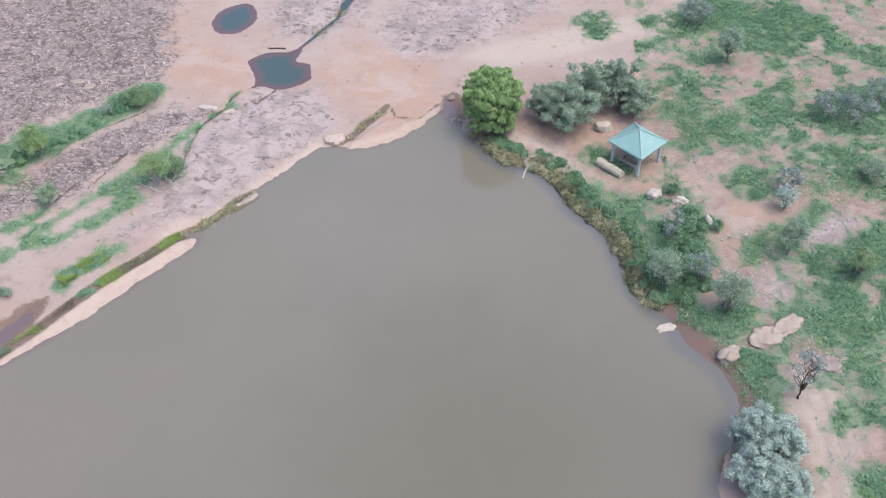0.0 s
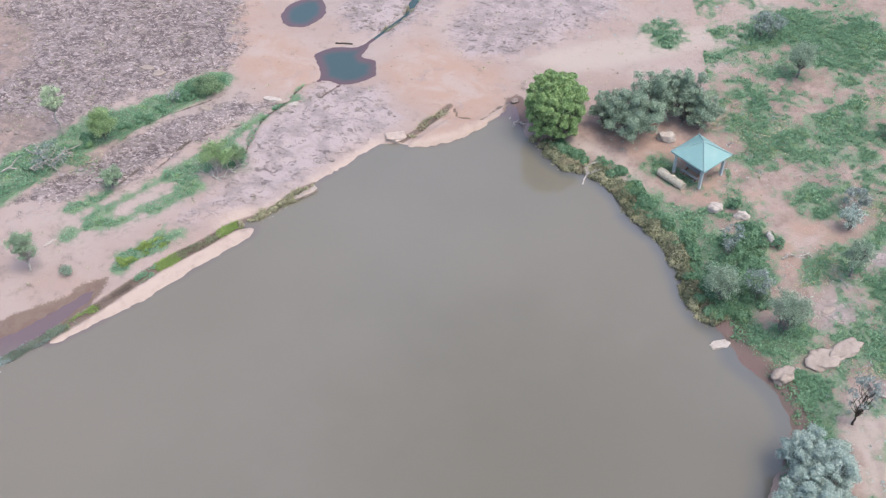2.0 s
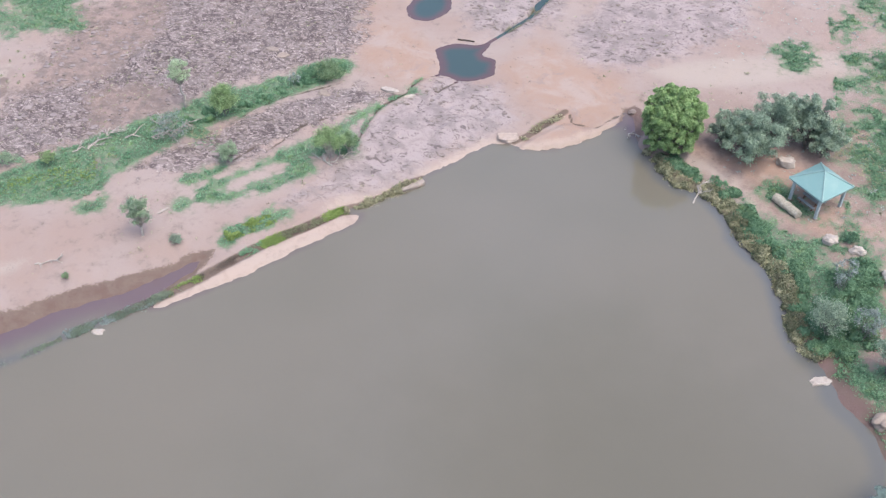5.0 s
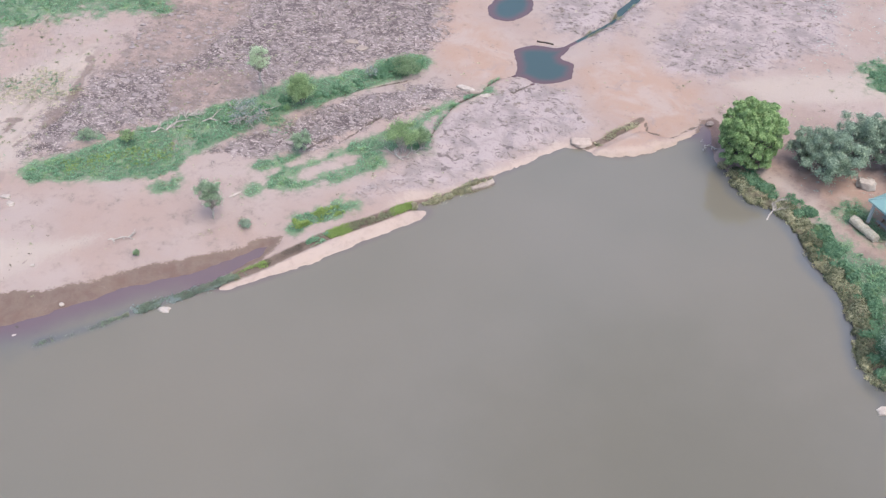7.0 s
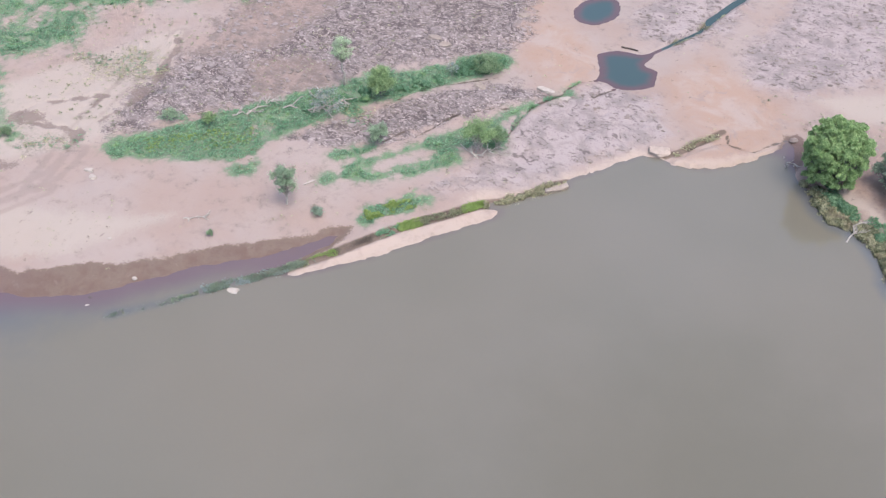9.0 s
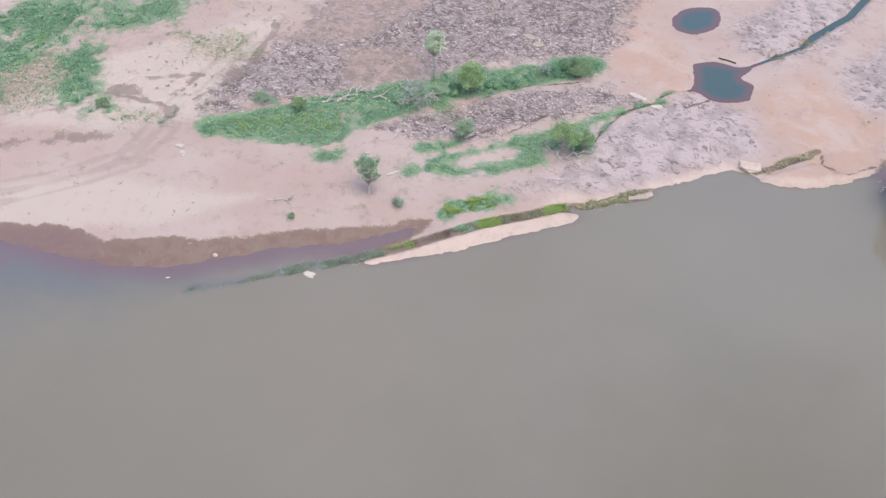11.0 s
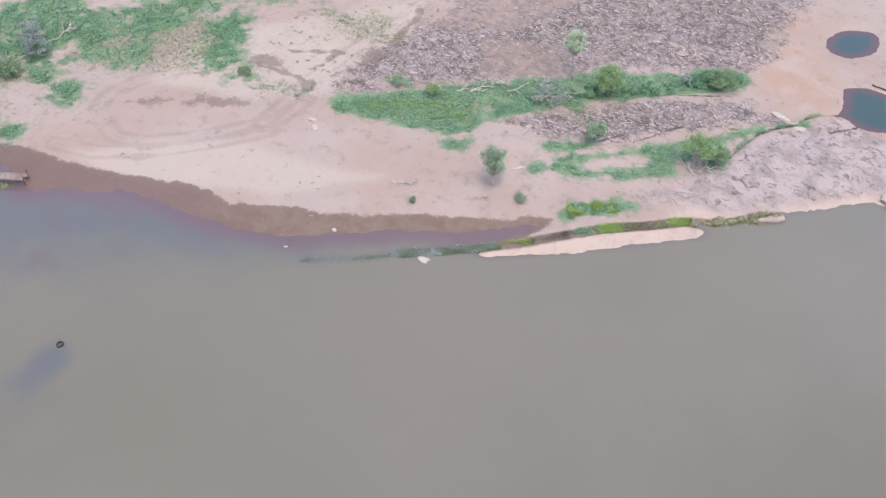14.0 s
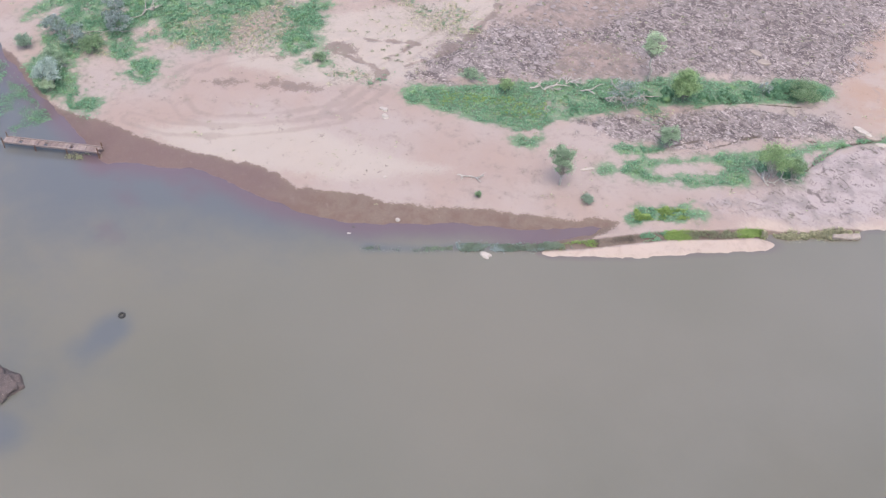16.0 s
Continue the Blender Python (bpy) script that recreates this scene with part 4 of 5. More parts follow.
def part_mesh(name, me, material, parent, label="", smooth=False):
    if smooth:
        me.polygons.foreach_set("use_smooth", np.ones(len(me.polygons), bool))
    me.materials.append(material)
    ob = new(name, me)
    ob.parent = parent
    return tagged(ob, label)


def empty(name, x, y, z=None, turn=0.0):
    ob = new(name)
    ob.matrix_world = pose(x, y, height_at(x, y) if z is None else z, 0, 0, turn)
    ob.empty_display_size = 0.3
    return ob


def block(bm, sx, sy, sz, m=None, bevel=0.02):
    got = bmesh.ops.create_cube(bm, size=1.0, matrix=(m or Matrix()) @ Matrix.Diagonal((sx, sy, sz, 1)))
    if bevel:
        edges = {e for v in got["verts"] for e in v.link_edges}
        bmesh.ops.bevel(bm, geom=list(edges), offset=bevel, segments=1, affect="EDGES")


def tube(bm, line, radii, sides=6):
    """A tapered limb along points."""
    rings = []
    for k, p in enumerate(line):
        p = Vector(p)
        way = (Vector(line[min(k + 1, len(line) - 1)]) - Vector(line[max(k - 1, 0)])).normalized()
        side = way.cross(Vector((0.3, 0.9, 0.2))).normalized()
        up = way.cross(side)
        rings.append([bm.verts.new(p + radii[k] * (math.cos(a) * side + math.sin(a) * up)) for a in (2 * math.pi * s / sides for s in range(sides))])
    for a, b in zip(rings, rings[1:]):
        for s in range(sides):
            bm.faces.new((a[s], a[(s + 1) % sides], b[(s + 1) % sides], b[s]))
    bm.faces.new(rings[0][::-1])
    bm.faces.new(rings[-1])


def limb(bm, rng, start, end, r0, r1, bend=0.15, steps=4, sides=5):
    start, end = Vector(start), Vector(end)
    far = (end - start).length
    line, radii = [], []
    for k in range(steps + 1):
        s = k / steps
        off = Vector((rng.uniform(-1, 1), rng.uniform(-1, 1), rng.uniform(-1, 1))) * bend * far * math.sin(math.pi * s)
        line.append(start.lerp(end, s) + off)
        radii.append(r0 + (r1 - r0) * s)
    tube(bm, line, radii, sides)
    return line


def leaf_mesh(name, centres, normals, sizes, rng, fold=0.35, long=1.7):
    """Many small folded leaves or leaf sprays: two faces each."""
    n = len(centres)
    rand = rng.normal(size=(n, 3))
    u = np.cross(normals, rand)
    u /= np.linalg.norm(u, axis=1)[:, None] + 1e-9
    v = np.cross(normals, u)
    s = sizes[:, None]
    a, b = centres - u * s * long / 2, centres + u * s * long / 2
    c = centres + v * s * 0.5 - normals * s * fold
    d = centres - v * s * 0.5 - normals * s * fold
    co = np.stack([a, c, b, d], 1).reshape(-1, 3)
    base = np.arange(n)[:, None] * 4
    tris = np.concatenate([base + [0, 1, 2], base + [0, 2, 3]], 1).reshape(-1, 3)
    me = bpy.data.meshes.new(name)
    me.vertices.add(len(co))
    me.vertices.foreach_set("co", co.ravel())
    me.loops.add(tris.size)
    me.loops.foreach_set("vertex_index", tris.ravel())
    me.polygons.add(len(tris))
    me.polygons.foreach_set("loop_start", np.arange(len(tris)) * 3)
    me.update(calc_edges=True)
    return me


def crown_points(rng, lobes, count, shell=0.35, fuzz=0.06):
    """Leaf places in and near the skins of lobes (x, y, z, rx, ry, rz)."""
    lobes = np.array(lobes, float)
    weight = (lobes[:, 3] * lobes[:, 4] * lobes[:, 5]) ** 0.67
    pick = rng.choice(len(lobes), count, p=weight / weight.sum())
    way = rng.normal(size=(count, 3))
    way /= np.linalg.norm(way, axis=1)[:, None]
    way[:, 2] = np.where(way[:, 2] < -0.35, -way[:, 2], way[:, 2])
    depth = 1 - shell * rng.rand(count) ** 1.5 + fuzz * rng.normal(size=count)
    centres = lobes[pick, :3] + way * lobes[pick, 3:] * depth[:, None]
    normals = way + 0.45 * rng.normal(size=(count, 3))
    return centres, normals / np.linalg.norm(normals, axis=1)[:, None]


def crown_lobes(rng, cx, cy, cz, rx, rz, count, small=0.36, low=-0.5, ragged=0.15):
    """Clumps spread over a rounded crown."""
    lobes = []
    for k in range(count):
        a, h = k * 2.39996 + rng.uniform(-0.9, 0.9), min(0.99, max(low, low + (1 - low) * (k + 0.5) / count + rng.uniform(-0.12, 0.12)))
        w = math.sqrt(max(0.0, 1 - h * h)) if h > 0 else 1.0 + 0.2 * h
        f = (1 - small) * rng.uniform(1 - ragged, 1 + 0.45 * ragged)
        r = rx * small * rng.uniform(0.65, 1.45)
        lobes.append((cx + math.cos(a) * w * f * rx, cy + math.sin(a) * w * f * rx, cz + h * f * rz, r, r, r * rng.uniform(0.75, 1.0)))
    return lobes


def tree(name, x, y, height, width, leaves, bark, label, category, seed, count=3000, leaf=0.2, clear=0.3, lobes=14, small=0.36,
         lean=(0.0, 0.0), stems=1, core=0.55, shell=0.35, group="", bare=0.0, squash=1.0, low=-0.6, ragged=0.15, fuzz=0.08):
    """A tapered trunk with limbs and a crown of small leaves. clear: share of the height below the crown."""
    rng, nrg = random.Random(seed), np.random.RandomState(seed)
    root = empty(name, x, y)
    bm = bmesh.new()
    rx, rz = width / 2, height * (1 - clear) / 2
    cz = height - rz
    cx, cy = lean[0] * height, lean[1] * height
    lob = crown_lobes(rng, cx, cy, cz, rx, rz, lobes, small, low, ragged)
    lob = [(a, b * squash + cy * (1 - squash), c, d, e * squash, f) for a, b, c, d, e, f in lob]
    thick = (0.02 * height + 0.012 * width) * (0.62 if bare else 1.0)
    for s in range(stems):
        a = 2 * math.pi * s / stems + rng.uniform(0, 1)
        off = 0.0 if stems == 1 else 0.12 * width
        foot = (math.cos(a) * off * 0.4, math.sin(a) * off * 0.4, -0.25)
        fork = (cx * 0.6 + math.cos(a) * off, cy * 0.6 + math.sin(a) * off, max(0.35, height * clear * (1.0 if stems == 1 else 0.6)))
        limb(bm, rng, foot, fork, thick / math.sqrt(stems), thick * 0.7 / math.sqrt(stems), 0.06, 4, 7)
        for k in range(s, len(lob), stems):
            e = lob[k]
            line = limb(bm, rng, fork, (e[0], e[1], e[2] + 0.3 * e[5]), thick * 0.45 / math.sqrt(stems), thick * 0.08, 0.12, 4, 5)
            for _ in range(3 if bare == 0 else 6):
                p = line[rng.choice((2, 3))]
                w = Vector((rng.uniform(-1, 1), rng.uniform(-1, 1), rng.uniform(-0.1, 1))).normalized() * max(e[3], 0.4) * rng.uniform(0.7, 1.3)
                twig = limb(bm, rng, p, p + w, thick * 0.12, thick * 0.03, 0.15, 3, 3)
                if bare:
                    for _ in range(3):
                        q = twig[rng.choice((1, 2))]
                        w2 = Vector((rng.uniform(-1, 1), rng.uniform(-1, 1), rng.uniform(-0.1, 1))).normalized() * max(e[3], 0.4) * rng.uniform(0.4, 0.8)
                        limb(bm, rng, q, q + w2, thick * 0.05, thick * 0.02, 0.15, 2, 3)
    part("trunk", bm, bark, root, smooth=True)
    if count:
        centres, normals = crown_points(nrg, lob, count, shell, fuzz)
        if core:
            inner, inner_n = crown_points(nrg, [(cx, cy, cz, rx * core, rx * core * squash, rz * core)], count // 4, 0.9)
            centres, normals = np.concatenate([centres, inner]), np.concatenate([normals, inner_n])
        sizes = leaf * (0.6 + 0.8 * nrg.rand(len(centres)))
        part_mesh("crown", leaf_mesh("crown", centres, normals, sizes, nrg), leaves, root)
    return tagged(root, label, category, group)


def tufts(name, x, y, size, material, label, category, seed, blades=9, tall=1.0, wide=0.16, kind="stuff", lift=0.0):
    """Many small upright tufts of narrow leaves, joined."""
    rng = np.random.RandomState(seed)
    z = np.maximum(ground_height(x, y), -0.1) - 0.03 + lift
    n = len(x)
    a = rng.rand(n, blades) * 2 * math.pi
    lay = 0.35 + 0.75 * rng.rand(n, blades)
    r = size[:, None] * (0.6 + 0.7 * rng.rand(n, blades))
    off = 0.25 * size[:, None] * rng.rand(n, blades)
    bx, by = x[:, None] + np.cos(a) * off, y[:, None] + np.sin(a) * off
    tx, ty = bx + np.cos(a) * r * np.sin(lay), by + np.sin(a) * r * np.sin(lay)
    mz, tz = z[:, None] + r * 0.62 * np.cos(lay * 0.5) * tall, z[:, None] + r * np.cos(lay) * tall
    px, py = -np.sin(a) * r * wide, np.cos(a) * r * wide
    mx, my = (bx + tx) / 2, (by + ty) / 2
    zz = np.repeat(z[:, None], blades, 1)
    co = np.stack([np.stack([bx, by, zz], -1), np.stack([mx + px, my + py, mz], -1), np.stack([tx, ty, tz], -1), np.stack([mx - px, my - py, mz], -1)], 2).reshape(-1, 3)
    base = np.arange(n * blades)[:, None] * 4
    tris = np.concatenate([base + [0, 1, 3], base + [1, 2, 3]], 1).reshape(-1, 3)
    me = bpy.data.meshes.new(name)
    me.vertices.add(len(co))
    me.vertices.foreach_set("co", co.ravel())
    me.loops.add(tris.size)
    me.loops.foreach_set("vertex_index", tris.ravel())
    me.polygons.add(len(tris))
    me.polygons.foreach_set("loop_start", np.arange(len(tris)) * 3)
    me.update(calc_edges=True)
    me.materials.append(material)
    return tagged(new(name, me), label, category, kind=kind)


def scatter(rng, lo, hi, count):
    return rng.uniform(lo[0], hi[0], count), rng.uniform(lo[1], hi[1], count)


def along(rng, line, count, width, offset=0.0):
    """Random places beside a line, on its left (offset > 0) or right."""
    pts = np.array(line)
    seg = np.diff(pts, axis=0)
    far = np.hypot(seg[:, 0], seg[:, 1])
    k = rng.choice(len(seg), count, p=far / far.sum())
    s = rng.rand(count)
    side = np.stack([-seg[k, 1], seg[k, 0]], -1) / far[k][:, None]
    w = offset + width * (rng.rand(count) - 0.5)
    p = pts[k] + seg[k] * s[:, None] + side * w[:, None]
    return p[:, 0], p[:, 1]


def boulder(name, x, y, sx, sy, sz, turn, material, label, seed, sink=0.25, flat=0.0, category="rock", group="", rough=0.36, z=None):
    """A weathered rock, its feet in the ground."""
    bm = bmesh.new()
    bmesh.ops.create_icosphere(bm, subdivisions=4, radius=0.5)
    shift = Vector((seed * 3.7, seed * 1.3, seed * 2.1))
    for v in bm.verts:
        d = v.co.normalized()
        k = 1 + rough * (noise.fractal(d * 1.3 + shift, 1.0, 2.0, 4)) + 0.25 * rough * noise.noise(d * 6 + shift)
        p = d * 0.5 * k
        p.z = max(-0.35, min(p.z, 0.5 - flat * 0.5 + 0.06 * noise.noise(d * 3 + shift)))
        v.co = Vector((p.x * sx, p.y * sy, (p.z + 0.35 - sink) * sz))
    me = bpy.data.meshes.new(name)
    bm.to_mesh(me)
    bm.free()
    me.polygons.foreach_set("use_smooth", np.ones(len(me.polygons), bool))
    me.materials.append(material)
    ob = new(name, me)
    ob.matrix_world = pose(x, y, height_at(x, y) if z is None else z, 0, 0, turn)
    return tagged(ob, label, category, group)


def turn_of(a, b):
    return math.degrees(math.atan2(b[1] - a[1], b[0] - a[0]))


# ---- the picnic shelter ----
def shelter(corner_a, corner_b, corner_c, eave, rise):
    """A square hipped roof on four posts. Corners of the roof, in plan."""
    a, b, c = Vector(corner_a), Vector(corner_b), Vector(corner_c)
    mid = (a + c) / 2
    side = ((b - a).length + (c - b).length) / 2
    root = empty("picnic_shelter", mid.x, mid.y, None, turn_of(a, b))
    h, z0, top = side / 2, eave, eave + rise
    for k in range(4):
        bm = bmesh.new()
        m = Matrix.Rotation(k * math.pi / 2, 4, "Z")
        rows = 9
        # narrow sheets side by side
        for i in range(rows):
            x0, x1 = -h + 2 * h * i / rows, -h + 2 * h * (i + 1) / rows
            t0, t1 = 1 - abs(x0) / h, 1 - abs(x1) / h
            vs = [(x0, -h, z0), (x1, -h, z0), (x1, -h + t1 * h, z0 + t1 * rise), (x0, -h + t0 * h, z0 + t0 * rise)]
            if x0 < 0 < x1:
                vs.insert(3, (0, 0, top))
            upper = [bm.verts.new(m @ Vector(v)) for v in vs]
            lower = [bm.verts.new(m @ (Vector(v) - Vector((0, 0, 0.05)))) for v in vs]
            bm.faces.new(upper)
            bm.faces.new(lower[::-1])
        part("roof_panel", bm, SHEET, root)
    bm = bmesh.new()
    for k in range(4):
        m = Matrix.Rotation(k * math.pi / 2, 4, "Z")
        tube(bm, [m @ Vector((h, h, z0 + 0.02)), m @ Vector((0, 0, top + 0.02))], [0.07, 0.07], 6)
    part("ridge_cap", bm, SHEET_CAP, root)
    for k in range(4):
        m = Matrix.Rotation(k * math.pi / 2, 4, "Z")
        bm = bmesh.new()
        block(bm, 2 * h, 0.05, 0.18, m @ Matrix.Translation((0, -h + 0.03, z0 - 0.08)), 0.01)
        part("fascia", bm, SHEET_CAP, root)
        bm = bmesh.new()
        p = m @ Vector((h - 0.42, h - 0.42, 0))
        block(bm, 0.24, 0.24, z0 + 0.3, Matrix.Translation((p.x, p.y, (z0 + 0.3) / 2 - 0.1)) @ m, 0.03)
        post = part("post", bm, POST_PAINT, root)
        bm = bmesh.new()
        block(bm, 0.34, 0.34, 0.1, Matrix.Translation((p.x, p.y, 0.02)) @ m, 0.02)
        part("base_plate", bm, CONCRETE, post)
        bm = bmesh.new()
        block(bm, 2 * h - 0.8, 0.1, 0.16, m @ Matrix.Translation((0, -h + 0.42, z0 - 0.02)), 0.01)
        part("beam", bm, POST_PAINT, root)
    tagged(root, "open picnic shelter with a turquoise steel pyramid roof", "shelter")
    return mid, turn_of(a, b), side


mid, turn, side = shelter((14.7, 72.4), (17.4, 69.6), (20.3, 71.9), 2.4, 1.25)


def picnic_table(x, y, turn):
    root = empty("picnic_table", x, y, None, turn)
    for k in range(4):
        bm = bmesh.new()
        block(bm, 1.8, 0.17, 0.05, Matrix.Translation((0, -0.285 + 0.19 * k, 0.75)), 0.01)
        part("tabletop_plank", bm, TABLE_PAINT, root)
    for s in (-1, 1):
        bm = bmesh.new()
        block(bm, 1.8, 0.28, 0.05, Matrix.Translation((0, s * 0.72, 0.45)), 0.01)
        part("bench_seat", bm, TABLE_PAINT, root)
        bm = bmesh.new()
        tube(bm, [(s * 0.65, -0.68, -0.05), (s * 0.65, -0.2, 0.7)], [0.045, 0.045])
        tube(bm, [(s * 0.65, 0.68, -0.05), (s * 0.65, 0.2, 0.7)], [0.045, 0.045])
        tube(bm, [(s * 0.65, -0.72, 0.4), (s * 0.65, 0.72, 0.4)], [0.04, 0.04])
        part("leg_frame", bm, RUST, root)
    return tagged(root, "grey plank picnic table with two benches under a shelter", "picnic table")


picnic_table(mid.x - 0.3, mid.y - 0.2, turn)

# ---- trees and shrubs ----
tree("tree", 4.6, 77.75, 6.35, 6.05, LEAF_BRIGHT, BARK,
     "dense round bright green tree at the water's edge", "tree", 3, 46000, 0.11, 0.02, 240, 0.105, core=0.86, shell=0.6, low=-0.85, ragged=0.16, fuzz=0.1)
for k, (x, y, h, w) in enumerate((
    (11.9, 77.0, 4.7, 5.6),
    (9.7, 78.6, 3.9, 3.7),
    (14.4, 80.4, 5.3, 5.6),
    (18.3, 79.0, 3.7, 3.7),
    (16.9, 80.0, 5.9, 4.2),
)):
    tree("bushy_tree", x, y, h, w, LEAF_GREY, BARK, "spreading grey-green bushy tree on bare red sand", "tree", 20 + k, int(620 * w * w), 0.095, 0.04, 60, 0.17,
         stems=3, core=0.5, shell=0.9, low=-0.7, ragged=0.5, group="grey-green trees by the shelter", fuzz=0.24)
for k, (x, y, h, w) in enumerate((
    (21.3, 41.2, 4.2, 3.6),
    (22.8, 40.2, 3.9, 3.8),
    (21.0, 37.9, 3.3, 4.2),
    (22.5, 36.9, 3.0, 4.0),
)):
    tree("silver_tree", x, y, h, w, LEAF_SILVER, BARK, "silvery blue-green bushy tree leaning over the water", "tree", 40 + k, int(900 * w * w), 0.075, 0.03, 70, 0.17,
         stems=3, core=0.6, shell=0.6, ragged=0.3, group="silver trees at the waterside", fuzz=0.16)
SMALL_TREES = (
    # x, y, height, width, leaves, leaf count, clear, label
    (29.03, 87.95, 4.08, 3.36, LEAF_GREY, 1900, 0.4, "small dark green tree with a short trunk"),
    (28.50, 60.04, 4.07, 2.58, LEAF_GREY, 1300, 0.4, "thin grey-green sapling on open sand"),
    (22.19, 53.74, 4.26, 3.33, LEAF_GREY, 2300, 0.35, "small spreading green tree above the bank"),
    (33.51, 57.57, 3.03, 2.75, LEAF_MID, 1300, 0.35, "small light green tree in grass"),
    (-41.44, 73.20, 5.40, 2.5, LEAF_PALE, 1000, 0.8, "slender pale green tree with a bleached trunk"),
    (-37.97, 55.74, 4.48, 2.35, LEAF_SOFT, 1700, 0.37, "small upright grey-green tree alone on sand"),
    (-37.23, 72.97, 3.28, 2.98, LEAF_YELLOW, 3600, 0.08, "round fresh green bush in a herb strip"),
    (-34.32, 66.36, 2.09, 1.99, LEAF_SOFT, 1100, 0.15, "small low green bush on rock"),
    (-25.44, 68.93, 3.1, 3.4, LEAF_YELLOW, 1500, 0.62, "yellow-green bush with many bare grey stems"),
    (-23.9, 69.9, 2.4, 1.9, LEAF_MID, 900, 0.3, "small bright green bush beside bare stems"),
    (-29.3, 80.9, 1.5, 3.5, LEAF_MID, 1400, 0.05, "low dense green bush at the strip's end"),
    (-82.25, 33.10, 3.00, 3.03, LEAF_SILVER, 1900, 0.1, "grey-green bush on the beach edge"),
    (-84.4, 39.0, 1.66, 2.6, LEAF_MID, 1200, 0.08, "low spreading green bush"),
    (-84.6, 34.9, 2.2, 2.8, LEAF_SOFT, 1500, 0.1, "grey-green bush above the muddy shore"),
    (-82.0, 32.6, 1.3, 1.7, LEAF_PALE, 900, 0.1, "low pale green bush on the beach edge"),
    (-89.99, 34.80, 1.45, 1.93, LEAF_GREY, 800, 0.1, "small dark green bush on red sand"),
    (-53.66, 61.47, 1.30, 1.5, LEAF_SOFT, 350, 0.1, "small green bush on dark rock"),
    (17.7, 57.0, 3.4, 3.6, LEAF_GREY, 2000, 0.12, "silver-grey bush among bank herbs"),
    (29.50, 65.62, 2.52, 2.21, LEAF_SILVER, 700, 0.15, "thin grey bush on open sand"),
    (38.29, 69.54, 2.14, 3.04, LEAF_GREY, 1200, 0.15, "low grey-green bush in grass"),
    (-41.96, 49.75, 0.63, 0.62, LEAF_MID, 160, 0.05, "tiny round green bush on sand"),
    (-66.69, 53.50, 0.78, 1.67, LEAF_MID, 300, 0.05, "low green bush on pale sand"),
    (-34.95, 55.74, 0.62, 1.24, LEAF_GREY, 260, 0.05, "low dull green bush on sand"),
    (20.25, 67.63, 1.20, 1.20, HERBS, 300, 0.05, "low green bush beside pale stones"),
    (23.27, 63.05, 0.99, 1.25, HERBS, 350, 0.05, "low green bush beside a fallen log"),
    (-50.11, 62.51, 1.5, 1.5, LEAF_YELLOW, 450, 0.1, "small green bush in a herb strip"),
)
for k, (x, y, h, w, leaves, count, clear_part, label) in enumerate(SMALL_TREES):
    bark = BARK_PALE if leaves is LEAF_PALE or "stems" in label or "upright" in label else BARK
    tree("small_tree" if clear_part > 0.3 else "bush", x, y, h, w, leaves, bark, label, "tree" if clear_part > 0.3 else "bush", 60 + k, int(count * 2.9), 0.072,
         clear_part * 0.62, 34, 0.27, stems=5 if "stems" in label else 1 if clear_part > 0.36 else 3, core=0.35, shell=0.95, ragged=0.45, fuzz=0.34)
BARE_TREES = (
    (25.78, 45.35, 5.83, 2.55, BARK_DARK, 340, "nearly bare tree with a dark crooked trunk"),
    (-87.08, 43.45, 3.15, 3.21, BARK, 500, "grey half-dead tree among herbs"),
    (-89.77, 38.17, 1.98, 2.59, BARK, 500, "grey half-dead shrub among herbs"),
    (26.13, 95.10, 3.10, 3.04, BARK, 420, "leafless grey tree among herbs"),
    (27.39, 94.65, 3.08, 2.79, BARK, 380, "leafless grey tree among herbs"),
    (18.89, 61.53, 4.02, 2.61, BARK, 200, "dead grey shrub standing in bank herbs"),
    (20.36, 56.93, 3.68, 2.74, BARK, 300, "dead grey shrub standing in bank herbs"),
    (37.08, 79.15, 2.50, 3.81, BARK, 700, "sparse blue-grey thicket of fine twigs"),
    (39.10, 77.64, 3.21, 4.31, BARK, 800, "sparse blue-grey thicket of fine twigs"),
    (42.23, 80.51, 3.09, 3.85, BARK, 700, "sparse blue-grey thicket of fine twigs"),
    (-86.6, 38.2, 2.2, 3.2, BARK, 600, "sparse grey thicket of dead twigs"),
    (-84.9, 42.6, 2.2, 3.0, BARK, 600, "sparse grey thicket of dead twigs"),
    (30.4, 68.1, 2.4, 2.6, BARK, 600, "sparse grey thicket of dead twigs"),
    (-40.63, 68.23, 2.62, 4.05, BARK_PALE, 250, "fallen bleached branches among herbs"),
    (-32.29, 78.95, 1.54, 1.47, BARK, 60, "leafless grey shrub in a herb strip"),
)
for k, (x, y, h, w, bark, count, label) in enumerate(BARE_TREES):
    tree("bare_tree", x, y, h, w, DRY_WEED, bark, label, "bare tree", 120 + k, count * 2, 0.1, 0.15, 14, 0.3, stems=1 if bark is BARK_DARK else 3, core=0, shell=0.9, bare=1.0)


